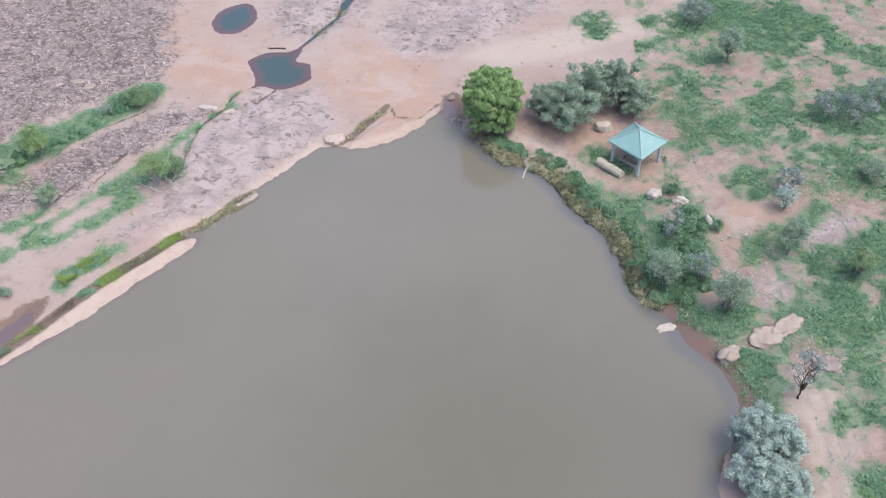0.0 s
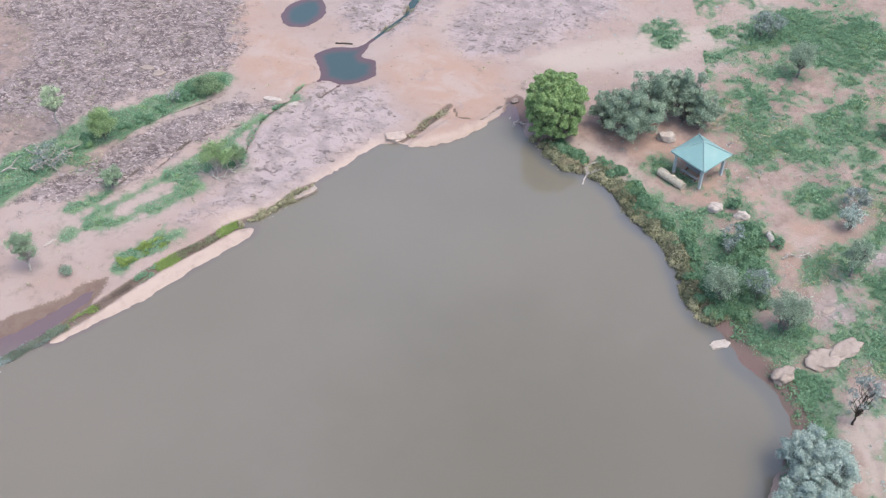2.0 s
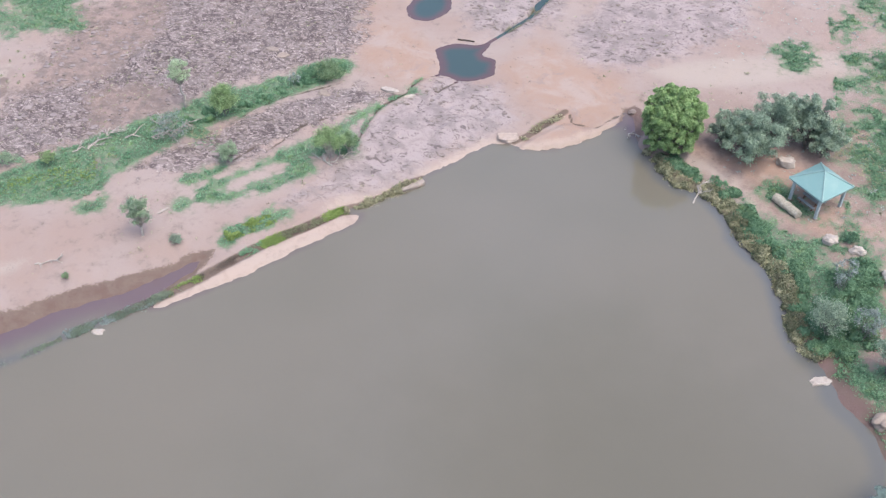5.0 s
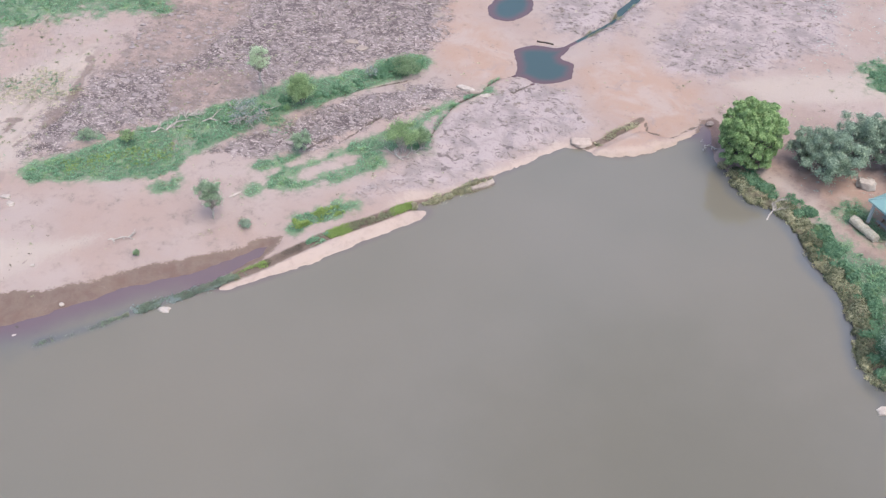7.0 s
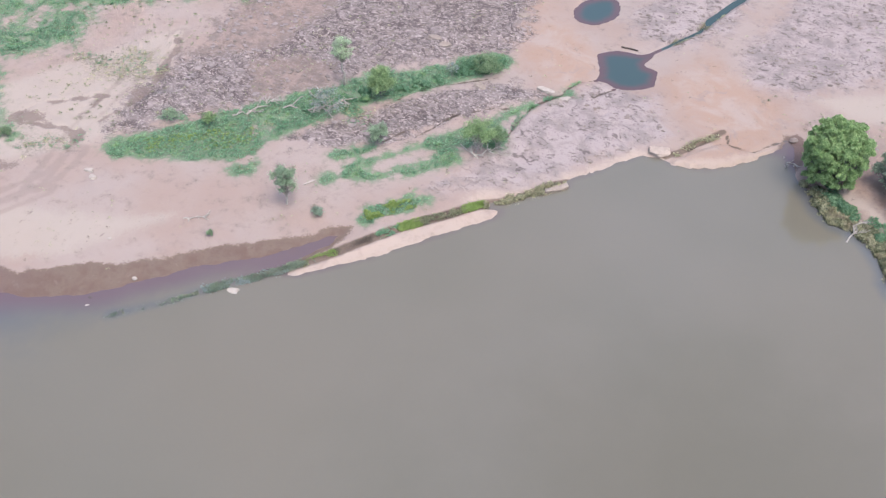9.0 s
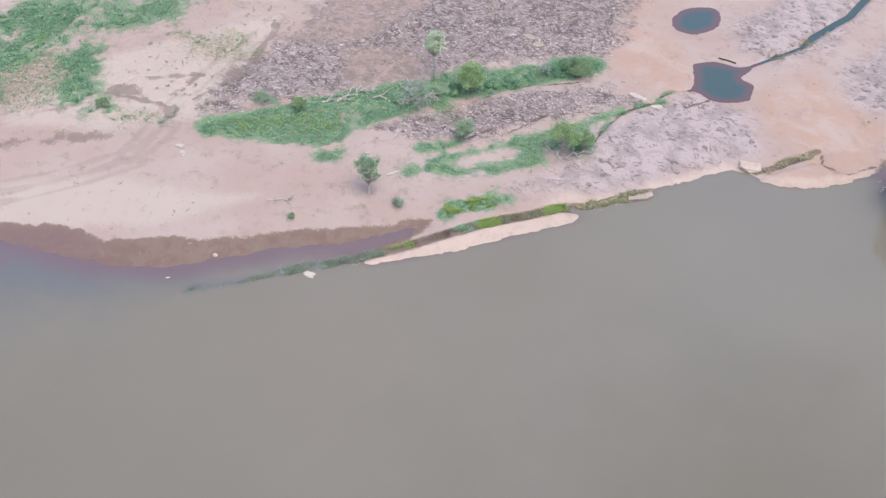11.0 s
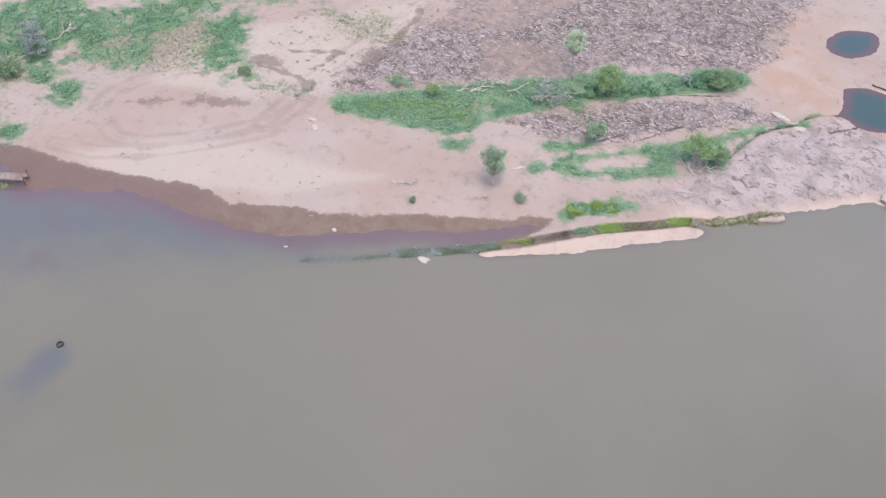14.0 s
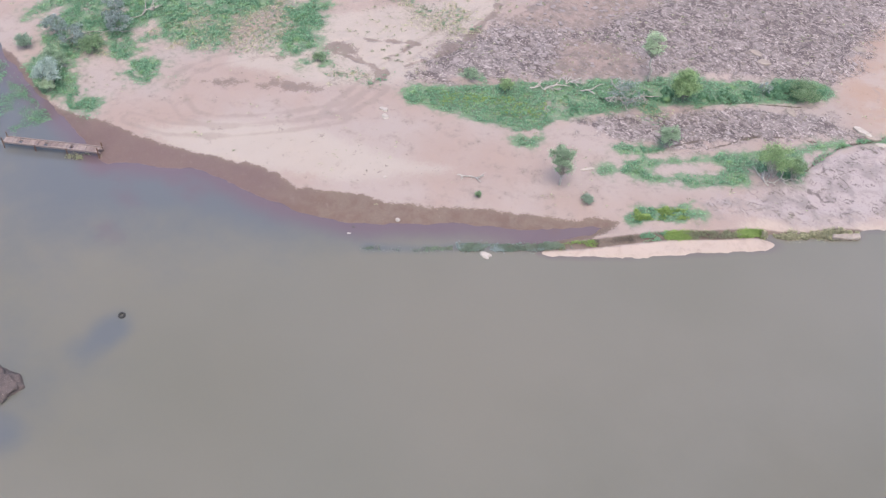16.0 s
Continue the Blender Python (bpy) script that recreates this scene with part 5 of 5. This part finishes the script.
def fallen_branch(x, y, far, turn, material, label, seed, forks=7):
    rng = random.Random(seed)
    root = tagged(empty("fallen_branch", x, y, None, turn), label, "branch")
    bm = bmesh.new()
    line = limb(bm, rng, (-far / 2, 0, 0.04), (far / 2, 0.1 * far, 0.1 + 0.07 * far), 0.08, 0.03, 0.09, 6, 6)
    part("main_limb", bm, material, root)
    for k in range(forks):
        p = line[rng.randrange(1, 6)]
        w = Vector((rng.uniform(0.2, 1), rng.choice((-1, 1)) * rng.uniform(0.3, 1), rng.uniform(0.0, 0.35))).normalized() * far * rng.uniform(0.2, 0.42)
        bm = bmesh.new()
        twig = limb(bm, rng, p, p + w, 0.06, 0.025, 0.1, 4, 5)
        side = part("side_branch", bm, material, root)
        bm = bmesh.new()
        limb(bm, rng, twig[2], twig[2] + w * 0.5 + Vector((0, 0.1, 0.12)), 0.03, 0.012, 0.1, 3, 4)
        part("twig", bm, material, side)
    return root


for k, (x, y, far, turn_deg, label) in enumerate((
    (-44.17, 50.86, 2.0, 20, "bleached forked stick lying on sand"),
    (-46.67, 66.89, 4.0, 60, "bleached forked branch lying in herbs"),
    (-42.58, 67.88, 5.0, 10, "long bleached branch lying in herbs"),
    (-86.54, 40.44, 6.0, 60, "long bleached dead branch in grass"),
    (-88.31, 44.39, 4.0, 120, "dead forked branch in grass"),
    (-86.15, 46.48, 4.0, 75, "dead forked branch in grass"),
    (-40.26, 69.86, 4.0, 40, "bleached forked branch lying in herbs"),
    (-47.56, 65.24, 3.0, 30, "bleached twig lying in herbs"),
    (-42.36, 69.75, 3.6, 100, "bleached forked branch lying in herbs"),
    (-26.05, 68.49, 2.4, 150, "bare pale stems lying under a bush"),
    (-24.56, 68.95, 2.6, 40, "bare pale stems lying under a bush"),
    (7.81, 72.00, 3.2, 70, "bleached driftwood at the water's edge"),
    (24.56, 61.87, 2.4, 10, "thin bleached sticks on red sand"),
    (0.87, 79.05, 2.6, -20, "dark driftwood in the cove"),
)):
    fallen_branch(x, y, far, turn_deg, BARK_PALE, label, 200 + k)


# ---- logs and rocks ----
def log(a, b, radius, material, label, seed):
    rng = random.Random(seed)
    x, y = (a[0] + b[0]) / 2, (a[1] + b[1]) / 2
    far = math.hypot(b[0] - a[0], b[1] - a[1])
    bm = bmesh.new()
    tube(bm, [(-far / 2 + far * s / 8, rng.uniform(-0.04, 0.04), rng.uniform(-0.02, 0.03)) for s in range(9)], [radius * rng.uniform(0.9, 1.08) for _ in range(9)], 12)
    me = bpy.data.meshes.new("log")
    bm.to_mesh(me)
    bm.free()
    me.materials.append(material)
    ob = new("log", me)
    ob.matrix_world = pose(x, y, height_at(x, y) + radius * 0.85, 0, 0, turn_of(a, b))
    return tagged(ob, label, "log")


log(*[(14.1, 72.0), (16.1, 70.0)], 0.4, LOG_WOOD, "thick pale log laid beside the shelter", 5)
log(*[(22.7, 64.5), (22.9, 63.2)], 0.26, BARK_PALE, "short pale fallen log on sand", 6)
log(*[(-18.2, 90.7), (-16.4, 90.7)], 0.08, BARK_DARK, "dark rotten log lying beside a rock pool", 8)
ROCKS = (
    (-22.7, 80.2, 1.9, 0.62, 0.5, -8, STONE_WHITE, 0.4, "long pale stone slab lying on granite"),
    # x, y, length, width, height, turn, material, flatness, label
    (17.35, 52.44, 1.7, 0.75, 0.6, 22, STONE_WHITE, 0.5, "flat pale rock in the shallows"),
    (21.63, 49.43, 1.9, 1.2, 1.2, 30, STONE, 0.2, "rounded pale boulder on the muddy bank"),
    (25.0, 51.15, 3.0, 2.1, 0.6, 25, STONE, 0.5, "broad weathered granite outcrop in grass"),
    (26.8, 52.35, 2.9, 1.5, 0.55, 28, STONE, 0.5, "broad weathered granite outcrop in grass"),
    (28.72, 48.53, 2.6, 1.8, 0.3, -15, STONE_GREY, 0.6, "low cracked grey granite outcrop"),
    (18.59, 67.44, 1.3, 1.0, 1.0, 10, STONE_WHITE, 0.1, "rounded pale stone in front of the shelter"),
    (20.80, 66.62, 1.25, 0.9, 0.9, -10, STONE_WHITE, 0.1, "rounded pale stone in front of the shelter"),
    (15.18, 76.98, 1.75, 0.95, 1.7, 12, STONE_WHITE, 0.4, "upright pink granite block behind the shelter"),
    (-37.06, 45.33, 1.05, 0.65, 0.42, 10, STONE_WHITE, 0.3, "small white rock standing in shallow water"),
    (-10.19, 75.83, 2.0, 1.4, 0.6, 12, STONE_PINK, 0.35, "smooth round boulder at the water's edge"),
    (-55.48, 51.80, 0.8, 0.5, 0.35, 5, STONE_WHITE, 0.3, "small white stone on sand"),
    (-44.99, 43.24, 0.4, 0.35, 0.3, 5, STONE_WHITE, 0.2, "little pale stone on wet mud"),
    (-52.95, 11.47, 3.0, 3.4, 1.1, 80, STONE_WET, 0.3, "dark wet rock rising from the water"),
    (26.12, 56.18, 1.3, 0.6, 0.2, 40, STONE, 0.5, "flat white rock flake on sand"),
    (-86.48, 47.55, 0.5, 0.45, 0.5, 0, STONE_WHITE, 0.1, "small white stone among dead branches"),
    (-20.65, 79.68, 1.1, 0.5, 0.35, 30, STONE_WHITE, 0.4, "pale slab beside a rock crack"),
    (-21.80, 80.00, 1.5, 0.7, 0.4, 25, STONE, 0.4, "flat pale slab beside a rock crack"),
    (-35.26, 83.69, 1.4, 0.9, 0.35, 10, STONE, 0.4, "pale flat stone on dark granite"),
    (-36.49, 84.31, 1.5, 0.8, 0.3, 0, STONE, 0.4, "pale flat stone on dark granite"),
    (-29.47, 92.18, 1.3, 0.9, 0.4, 0, STONE, 0.4, "pale flat stone on dark granite"),
    (-28.95, 78.24, 1.3, 0.8, 0.3, -20, STONE, 0.4, "pale flat stone on dark granite"),
    (0.89, 82.51, 0.8, 0.6, 0.4, 40, STONE_GREY, 0.2, "small grey rock at the cove"),
    (-56.35, 52.45, 0.9, 0.5, 0.35, 10, STONE_WHITE, 0.3, "small white stone on sand"),
    (-49.4, 46.0, 0.35, 0.3, 0.2, 10, STONE_WHITE, 0.3, "little white stone on sand"),
    # the next three are stones added where small birds stand at the shore
    (-48.4, 40.1, 0.4, 0.3, 0.3, 10, STONE_WET, 0.3, "small dark stone in place of a bird at the waterline"),
    (-47.1, 40.2, 0.35, 0.3, 0.3, 60, STONE_WET, 0.3, "small dark stone in place of a bird in shallow water"),
    (-46.8, 39.4, 0.35, 0.25, 0.3, 30, STONE_WHITE, 0.3, "little white stone in place of a bird in shallow water"),
    (-37.5, 58.9, 1.15, 0.25, 0.25, 60, STONE_WHITE, 0.3, "long pale stone lying on sand"),
)
for k, (x, y, sx, sy, sz, turn_deg, material, flat, label) in enumerate(ROCKS):
    wet_rock = label.startswith("dark wet") or "shallow" in label or "waterline" in label
    boulder("rock", x, y, sx, sy, sz, turn_deg, material, label, k + 1, 0.2, flat, z=-0.12 if wet_rock else None)


def slab_block(a, b, wide, tall, label):
    """A straight-edged slab between two points."""
    bm = bmesh.new()
    far = math.hypot(b[0] - a[0], b[1] - a[1])
    block(bm, far, wide, tall, None, 0.07)
    bmesh.ops.subdivide_edges(bm, edges=bm.edges[:], cuts=3, use_grid_fill=True)
    for v in bm.verts:
        v.co += 0.13 * Vector((noise.noise(v.co * 2), noise.noise(v.co * 2 + Vector((5, 0, 0))), 0.6 * noise.noise(v.co * 2 + Vector((0, 9, 0)))))
    me = bpy.data.meshes.new("stone_slab")
    bm.to_mesh(me)
    bm.free()
    me.materials.append(STONE)
    ob = new("stone_slab", me)
    ob.matrix_world = pose((a[0] + b[0]) / 2, (a[1] + b[1]) / 2, 0.12, 4, 0, turn_of(a, b))
    return tagged(ob, label, "stone slab")


slab_block(*[(-18.1, 66.4), (-16.5, 68.0)], 0.5, 0.4, "pale straight-edged stone slab at the waterline")


# ---- the jetty ----
def jetty(a, b, width):
    x, y = (a[0] + b[0]) / 2, (a[1] + b[1]) / 2
    far = math.hypot(b[0] - a[0], b[1] - a[1])
    root = empty("jetty", x, y, 0.0, turn_of(a, b))
    rng = random.Random(9)
    count = int(far / 0.3)
    for k in range(count):
        if k in (5, 13, 21):
            continue
        bm = bmesh.new()
        block(bm, 0.26, width * rng.uniform(0.94, 1.02), 0.045, pose(-far / 2 + 0.15 + 0.3 * k, rng.uniform(-0.03, 0.03), 0.62 + rng.uniform(-0.01, 0.02), 0, rng.uniform(-1.5, 1.5), rng.uniform(-1.5, 1.5)), 0.008)
        part("plank", bm, BOARD, root)
    for s in (-1, 1):
        bm = bmesh.new()
        block(bm, far, 0.1, 0.16, Matrix.Translation((0, s * (width / 2 - 0.1), 0.51)), 0.01)
        part("beam", bm, BOARD, root)
        bm = bmesh.new()
        block(bm, far, 0.06, 0.1, Matrix.Translation((0, s * (width / 2 + 0.02), 0.68)), 0.008)
        part("edge_rail", bm, BOARD, root)
        for k in range(4):
            bm = bmesh.new()
            end = k in (0, 3)
            tube(bm, [(-far / 2 + 0.1 + (far - 0.2) * k / 3, s * (width / 2 + 0.06), -0.9), (-far / 2 + 0.1 + (far - 0.2) * k / 3, s * (width / 2 + 0.06), 1.15 if end else 0.7)], [0.05, 0.05])
            part("post", bm, RUST, root)
    return tagged(root, "old weathered plank jetty on steel posts in shallow water", "jetty")


jetty(*[(-77.6, 25.7), (-70.0, 30.9)], 0.75)


def tyre(x, y):
    bm = bmesh.new()
    ring = []
    for i in range(20):
        a = 2 * math.pi * i / 20
        ring.append([bm.verts.new(((0.21 + 0.09 * math.cos(b)) * math.cos(a), (0.21 + 0.09 * math.cos(b)) * math.sin(a), 0.05 + 0.11 * math.sin(b))) for b in (2 * math.pi * j / 8 for j in range(8))])
    for i in range(20):
        for j in range(8):
            p, q = ring[i], ring[(i + 1) % 20]
            bm.faces.new((p[j], q[j], q[(j + 1) % 8], p[(j + 1) % 8]))
    me = bpy.data.meshes.new("tyre")
    bm.to_mesh(me)
    bm.free()
    me.materials.append(RUBBER)
    ob = new("tyre", me)
    ob.matrix_world = pose(x, y, 0, 12, 0, 0)
    return tagged(ob, "old black tyre half sunk in muddy water", "tyre")


tyre(-52.38, 21.38)

# ---- low growth ----
def herb_field(name, lo, hi, tries, size, material, label, seed, limit=0.0, blades=8, tall=0.6):
    r = np.random.RandomState(seed)
    x, y = scatter(r, lo, hi, tries)
    v = herb_value(x, y)
    keep = (r.rand(len(x)) < np.clip(0.3 + 0.55 * v, 0.03, 1)) & (v > limit - 0.6) & (lake_distance(x, y) > 0.3)
    x, y, v = x[keep], y[keep], v[keep]
    s = size * (0.5 + 0.8 * r.rand(len(x))) * np.clip(0.6 + 0.45 * v, 0.5, 1.15)
    return tufts(name, x, y, s, material, label, "herbs", seed, blades, tall)


herb_field("herbs_east", (10, 34), (58, 112), 150000, 0.28, HERBS_EAST, "low teal-green herbs growing in patches on sand", 11, blades=6)
herb_field("herbs_west", (-105, 30), (-12, 114), 210000, 0.22, HERBS, "low green herbs and grass in strips on rock and sand", 12, blades=6)
herb_field("herbs_far_west", (-100, 32), (-66, 66), 12000, 0.3, HERBS, "coarse green herbs behind the beach", 13, 0.1)


def strip(name, line, count, width, size, material, label, seed, offset=0.0, lift=0.05, patch=0.0, blades=9, tall=0.55, taper=True):
    """A ragged band of low plants along a line, thinning out at its ends."""
    r = np.random.RandomState(seed)
    x, y = along(r, line, count, width, offset)
    x, y = x + 0.12 * r.normal(size=count), y + 0.12 * r.normal(size=count)
    lump = fractal(x, y, 1.1, seed, 4)
    ends = np.minimum(np.hypot(x - line[0][0], y - line[0][1]), np.hypot(x - line[-1][0], y - line[-1][1]))
    keep = lump > patch + (np.clip(0.3 - ends / 8, 0, 0.3) if taper else 0)
    x, y, lump = x[keep], y[keep], lump[keep]
    s = size * (0.45 + 0.7 * r.rand(len(x))) * np.clip(0.5 + 2.2 * (lump - patch), 0.5, 1.4)
    return tufts(name, x, y, s, material, label, "low plants", seed, blades, tall, lift=lift)


strip("seam_herbs", SEAM[5:7], 900, 0.7, 0.17, LUSH, "lush yellow-green herbs in a wet seam", 31, patch=0.3, lift=0.02, tall=0.45, taper=False)
strip("seam_herbs", SEAM[8:10], 1100, 0.7, 0.17, LUSH, "lush yellow-green herbs in a wet seam", 30, patch=0.3, lift=0.02, tall=0.45, taper=False)
strip("seam_scrub", SEAM[6:9], 800, 0.7, 0.17, OLIVE, "olive growth in a muddy seam", 35, patch=0.4, taper=False)
strip("seam_growth", SEAM[9:11], 700, 0.7, 0.16, HERBS, "teal-green growth in a muddy seam", 43, patch=0.35, lift=0.02, tall=0.4, taper=False)
strip("seam_litter", SEAM[10:13], 260, 0.6, 0.14, BARK_LITTER, "dark rotting litter in a muddy seam", 47, patch=0.45, taper=False)
strip("seam_moss", SEAM[12:15], 700, 0.55, 0.15, LUSH, "thin green growth in a muddy seam", 50, patch=0.42, lift=0.02, tall=0.4, taper=False)
strip("seam_weed", SEAM[13:] + WEED_LINE[3:5], 1900, 0.7, 0.15, DARK_WEED, "dull green weed in shallow water", 32, lift=0.14, patch=0.36, taper=False)
strip("grey_weed", SEAM[14:] + WEED_LINE[3:5], 1100, 0.7, 0.14, DRY_WEED, "grey drowned weed in shallow water", 56, lift=0.15, patch=0.42, taper=False)
strip("weed_line", WEED_LINE[4:10], 1500, 0.35, 0.12, DARK_WEED, "dark weed just breaking the water", 36, lift=0.1, patch=0.38)
strip("lush_patch", [(-31.0, 57.2), (-29.8, 58.3), (-28.3, 59.8), (-27.0, 61.0)], 2000, 1.0, 0.2, LUSH, "lush yellow-green patch on sand", 48, patch=0.36, tall=0.5)
strip("lush_strip", [(-54.3, 56.4), (-50.6, 59.4), (-47.0, 61.7), (-44.9, 64.9)], 1000, 3.0, 0.2, LUSH, "yellow-green grass in a herb strip", 49, patch=0.5, tall=0.45)
strip("rock_edge_scrub", SEAM[:6], 1300, 0.9, 0.22, KHAKI, "khaki scrub along the rock edge", 33, patch=0.46, lift=0.08)
strip("rock_edge_herbs", SEAM[:4], 500, 1.0, 0.2, OLIVE, "dark olive growth along the rock edge", 44, patch=0.48, lift=0.06)
strip("bank_scrub", EAST_BANK[9:25], 3600, 1.5, 0.32, OLIVE, "olive-brown scrub overhanging the water's edge", 34, -0.35, 0.1, 0.44, 11)
strip("bank_khaki", EAST_BANK[10:26], 2400, 1.2, 0.3, KHAKI, "khaki seeding plants at the water's edge", 45, -0.25, 0.16, 0.5, 10)
strip("bank_herbs", EAST_BANK[12:25], 3800, 2.2, 0.28, HERBS_EAST, "green herbs behind the waterside scrub", 37, -1.1, 0.05, 0.42, 10)
strip("crevice_scrub", CREVICE, 420, 0.8, 0.17, KHAKI, "khaki scrub in a rock crevice", 38, patch=0.45)
strip("fissure_herbs", FISSURES[0], 500, 0.5, 0.16, HERBS, "green herbs in a narrow rock crack", 39, patch=0.48)
strip("stream_moss", BROOK[:7], 2400, 0.9, 0.15, OLIVE, "dark mossy growth in the stream cleft", 41, patch=0.45)
strip("jetty_weed", [(-72.3, 28.8), (-69.8, 30.4)], 260, 0.9, 0.2, OLIVE, "dark green weed under the jetty", 42, patch=0.42, lift=0.14, taper=False)
strip("lily_weed", [(-91.2, 30.7), (-86.5, 30.0), (-82.0, 29.2), (-78.1, 28.8)], 2600, 3.6, 0.2, HERBS, "green water weed near the beach", 46, 0.0, 0.13, 0.47, 7, 0.3, False)


def flakes(name, areas, lo, hi, tries, big, material, label, seed, inside=0.3):
    """Flat weathered stones lying loose, joined."""
    r = np.random.RandomState(seed)
    x, y = scatter(r, lo, hi, tries)
    keep = (best_of(x, y, areas) > inside) & (fractal(x, y, 5.0, seed, 4) > 0.49) & (lake_distance(x, y) > 0.6)
    x, y = x[keep], y[keep]
    z = ground_height(x, y)
    n, k = len(x), 5
    a = np.linspace(0, 2 * math.pi, k, endpoint=False)[None] + r.rand(n, 1) * 6
    size = big * (0.25 + 0.75 * r.rand(n, 1) ** 3)
    rad = size * (0.7 + 0.5 * r.rand(n, k))
    ex, ey = np.cos(a) * rad, np.sin(a) * rad * (0.5 + 0.4 * r.rand(n, 1))
    tilt = (r.rand(n, 1) - 0.5) * 0.25 * ex
    thick = 0.16 * size + 0.03
    low = np.stack([x[:, None] + ex * 1.12, y[:, None] + ey * 1.12, np.repeat(z[:, None] - 0.06, k, 1)], -1)
    top = np.stack([x[:, None] + ex, y[:, None] + ey, z[:, None] + thick + tilt], -1)
    co = np.concatenate([low, top], 1).reshape(-1, 3)
    faces = []
    for i in range(n):
        b = i * 2 * k
        faces.append(tuple(range(b + k, b + 2 * k)))
        faces += [(b + j, b + (j + 1) % k, b + k + (j + 1) % k, b + k + j) for j in range(k)]
    me = bpy.data.meshes.new(name)
    me.from_pydata(co.tolist(), [], faces)
    me.materials.append(material)
    return tagged(new(name, me), label, "loose stones", kind="stuff")


flakes("rock_flakes", DARK_ROCK, (-70, 55), (12, 112), 7000, 0.4, FLAKE, "pale granite flakes scattered on dark rock", 51)
flakes("rock_flakes_dark", DARK_ROCK + GREY_SLAB, (-85, 55), (10, 112), 9000, 0.3, STONE_GREY, "grey granite flakes on weathered rock", 52)
flakes("sand_pebbles", PALE_AREAS + ORANGE_AREAS, (-95, 30), (45, 110), 2200, 0.09, STONE, "small pale stones scattered on sand", 53, 0.0)


def litter(name, lo, hi, tries, size, material, label, seed, dense):
    """Small weeds and litter dotted over open sand."""
    r = np.random.RandomState(seed)
    x, y = scatter(r, lo, hi, tries)
    keep = (fractal(x, y, 6.0, seed, 4) > dense) & (lake_distance(x, y) > 2.0) & (best_of(x, y, [POND, TARN]) < -0.5)
    x, y = x[keep], y[keep]
    return tufts(name, x, y, size * (0.4 + 0.9 * r.rand(len(x)) ** 2), material, label, "weeds", seed, 8, 0.5)


litter("sand_weeds", (-100, 34), (58, 112), 5200, 0.26, OLIVE, "small dull weeds dotted over sand", 61, 0.52)
litter("sand_weeds_grey", (8, 38), (58, 112), 5000, 0.24, DRY_WEED, "small grey dry weeds on sand", 62, 0.5)
litter("sand_weeds_dark", (-100, 34), (58, 112), 1800, 0.2, BARK_LITTER, "dark dry litter and twigs on sand", 63, 0.54)


def hummocks(name, line, count, spread_by, offset, low, high, leaves, leaf, material, label, seed):
    """Low leafy lumps beside a line, joined."""
    r = np.random.RandomState(seed)
    x, y = along(r, line, count, spread_by, offset)
    z = np.maximum(ground_height(x, y), 0.0)
    rad = low + (high - low) * r.rand(count)
    lobes = np.stack([x, y, z + 0.25 * rad, rad, rad * (0.8 + 0.4 * r.rand(count)), rad * 0.75], -1)
    centres, normals = crown_points(r, lobes, leaves, 0.5)
    sizes = leaf * (0.6 + 0.8 * r.rand(leaves))
    me = leaf_mesh(name, centres, normals, sizes, r)
    me.materials.append(material)
    return tagged(new(name, me), label, "low bushes", kind="stuff")


hummocks("waterside_bushes", EAST_BANK[9:25], 70, 1.0, -0.35, 0.3, 0.65, 11000, 0.12, OLIVE, "low olive bushes hanging over the water", 71)
hummocks("waterside_khaki", EAST_BANK[10:26], 46, 0.8, -0.2, 0.25, 0.5, 6500, 0.11, KHAKI, "low khaki seeding bushes at the water's edge", 72)
hummocks("waterside_greens", EAST_BANK[10:25], 60, 1.6, -1.3, 0.35, 0.7, 11000, 0.12, HERBS_EAST, "leafy green bushes on the bank", 73)
hummocks("bank_thicket", [(21.8, 65.0), (19.7, 61.5), (18.4, 58.9), (19.6, 56.6), (20.9, 55.1)], 46, 3.6, 0.0, 0.4, 0.85, 11000, 0.12, HERBS_EAST, "leafy teal-green thicket on the bank", 74)
hummocks("seam_bushes", SEAM[:6], 26, 0.5, 0.0, 0.18, 0.38, 2600, 0.09, KHAKI, "low khaki bushes in a rock seam", 75)
hummocks("strip_bushes", [(-43.3, 68.6), (-39.0, 72.2), (-35.6, 75.4), (-32.3, 78.9), (-29.1, 83.3)], 40, 1.6, 0.0, 0.3, 0.6, 8000, 0.11, HERBS, "leafy green clumps in a herb strip", 76)
litter("sand_weeds_far", (-100, 58), (-42, 108), 3600, 0.28, OLIVE, "dull dry weeds scattered over pale sand", 64, 0.5)


def brush(name, tries, size, material, label, seed, thick):
    """Dry low growth dotted through the rough patches."""
    r = np.random.RandomState(seed)
    lo, hi = (-92, 34), (44, 88)
    x, y = scatter(r, lo, hi, tries)
    v = best_of(x, y, DRY_BRUSH) + 7 * (fractal(x, y, 1.8, seed, 4) - 0.5)
    keep = (v > thick) & (lake_distance(x, y) > 2.0)
    x, y = x[keep], y[keep]
    return tufts(name, x, y, size * (0.5 + 0.8 * r.rand(len(x))), material, label, "dry brush", seed, 7, 0.5)


brush("dry_brush", 90000, 0.2, KHAKI, "tan dry brush scattered over sandy ground", 81, 0.5)
brush("green_brush", 60000, 0.2, HERBS_EAST, "thin green herbs in dry brush", 82, 0.9)
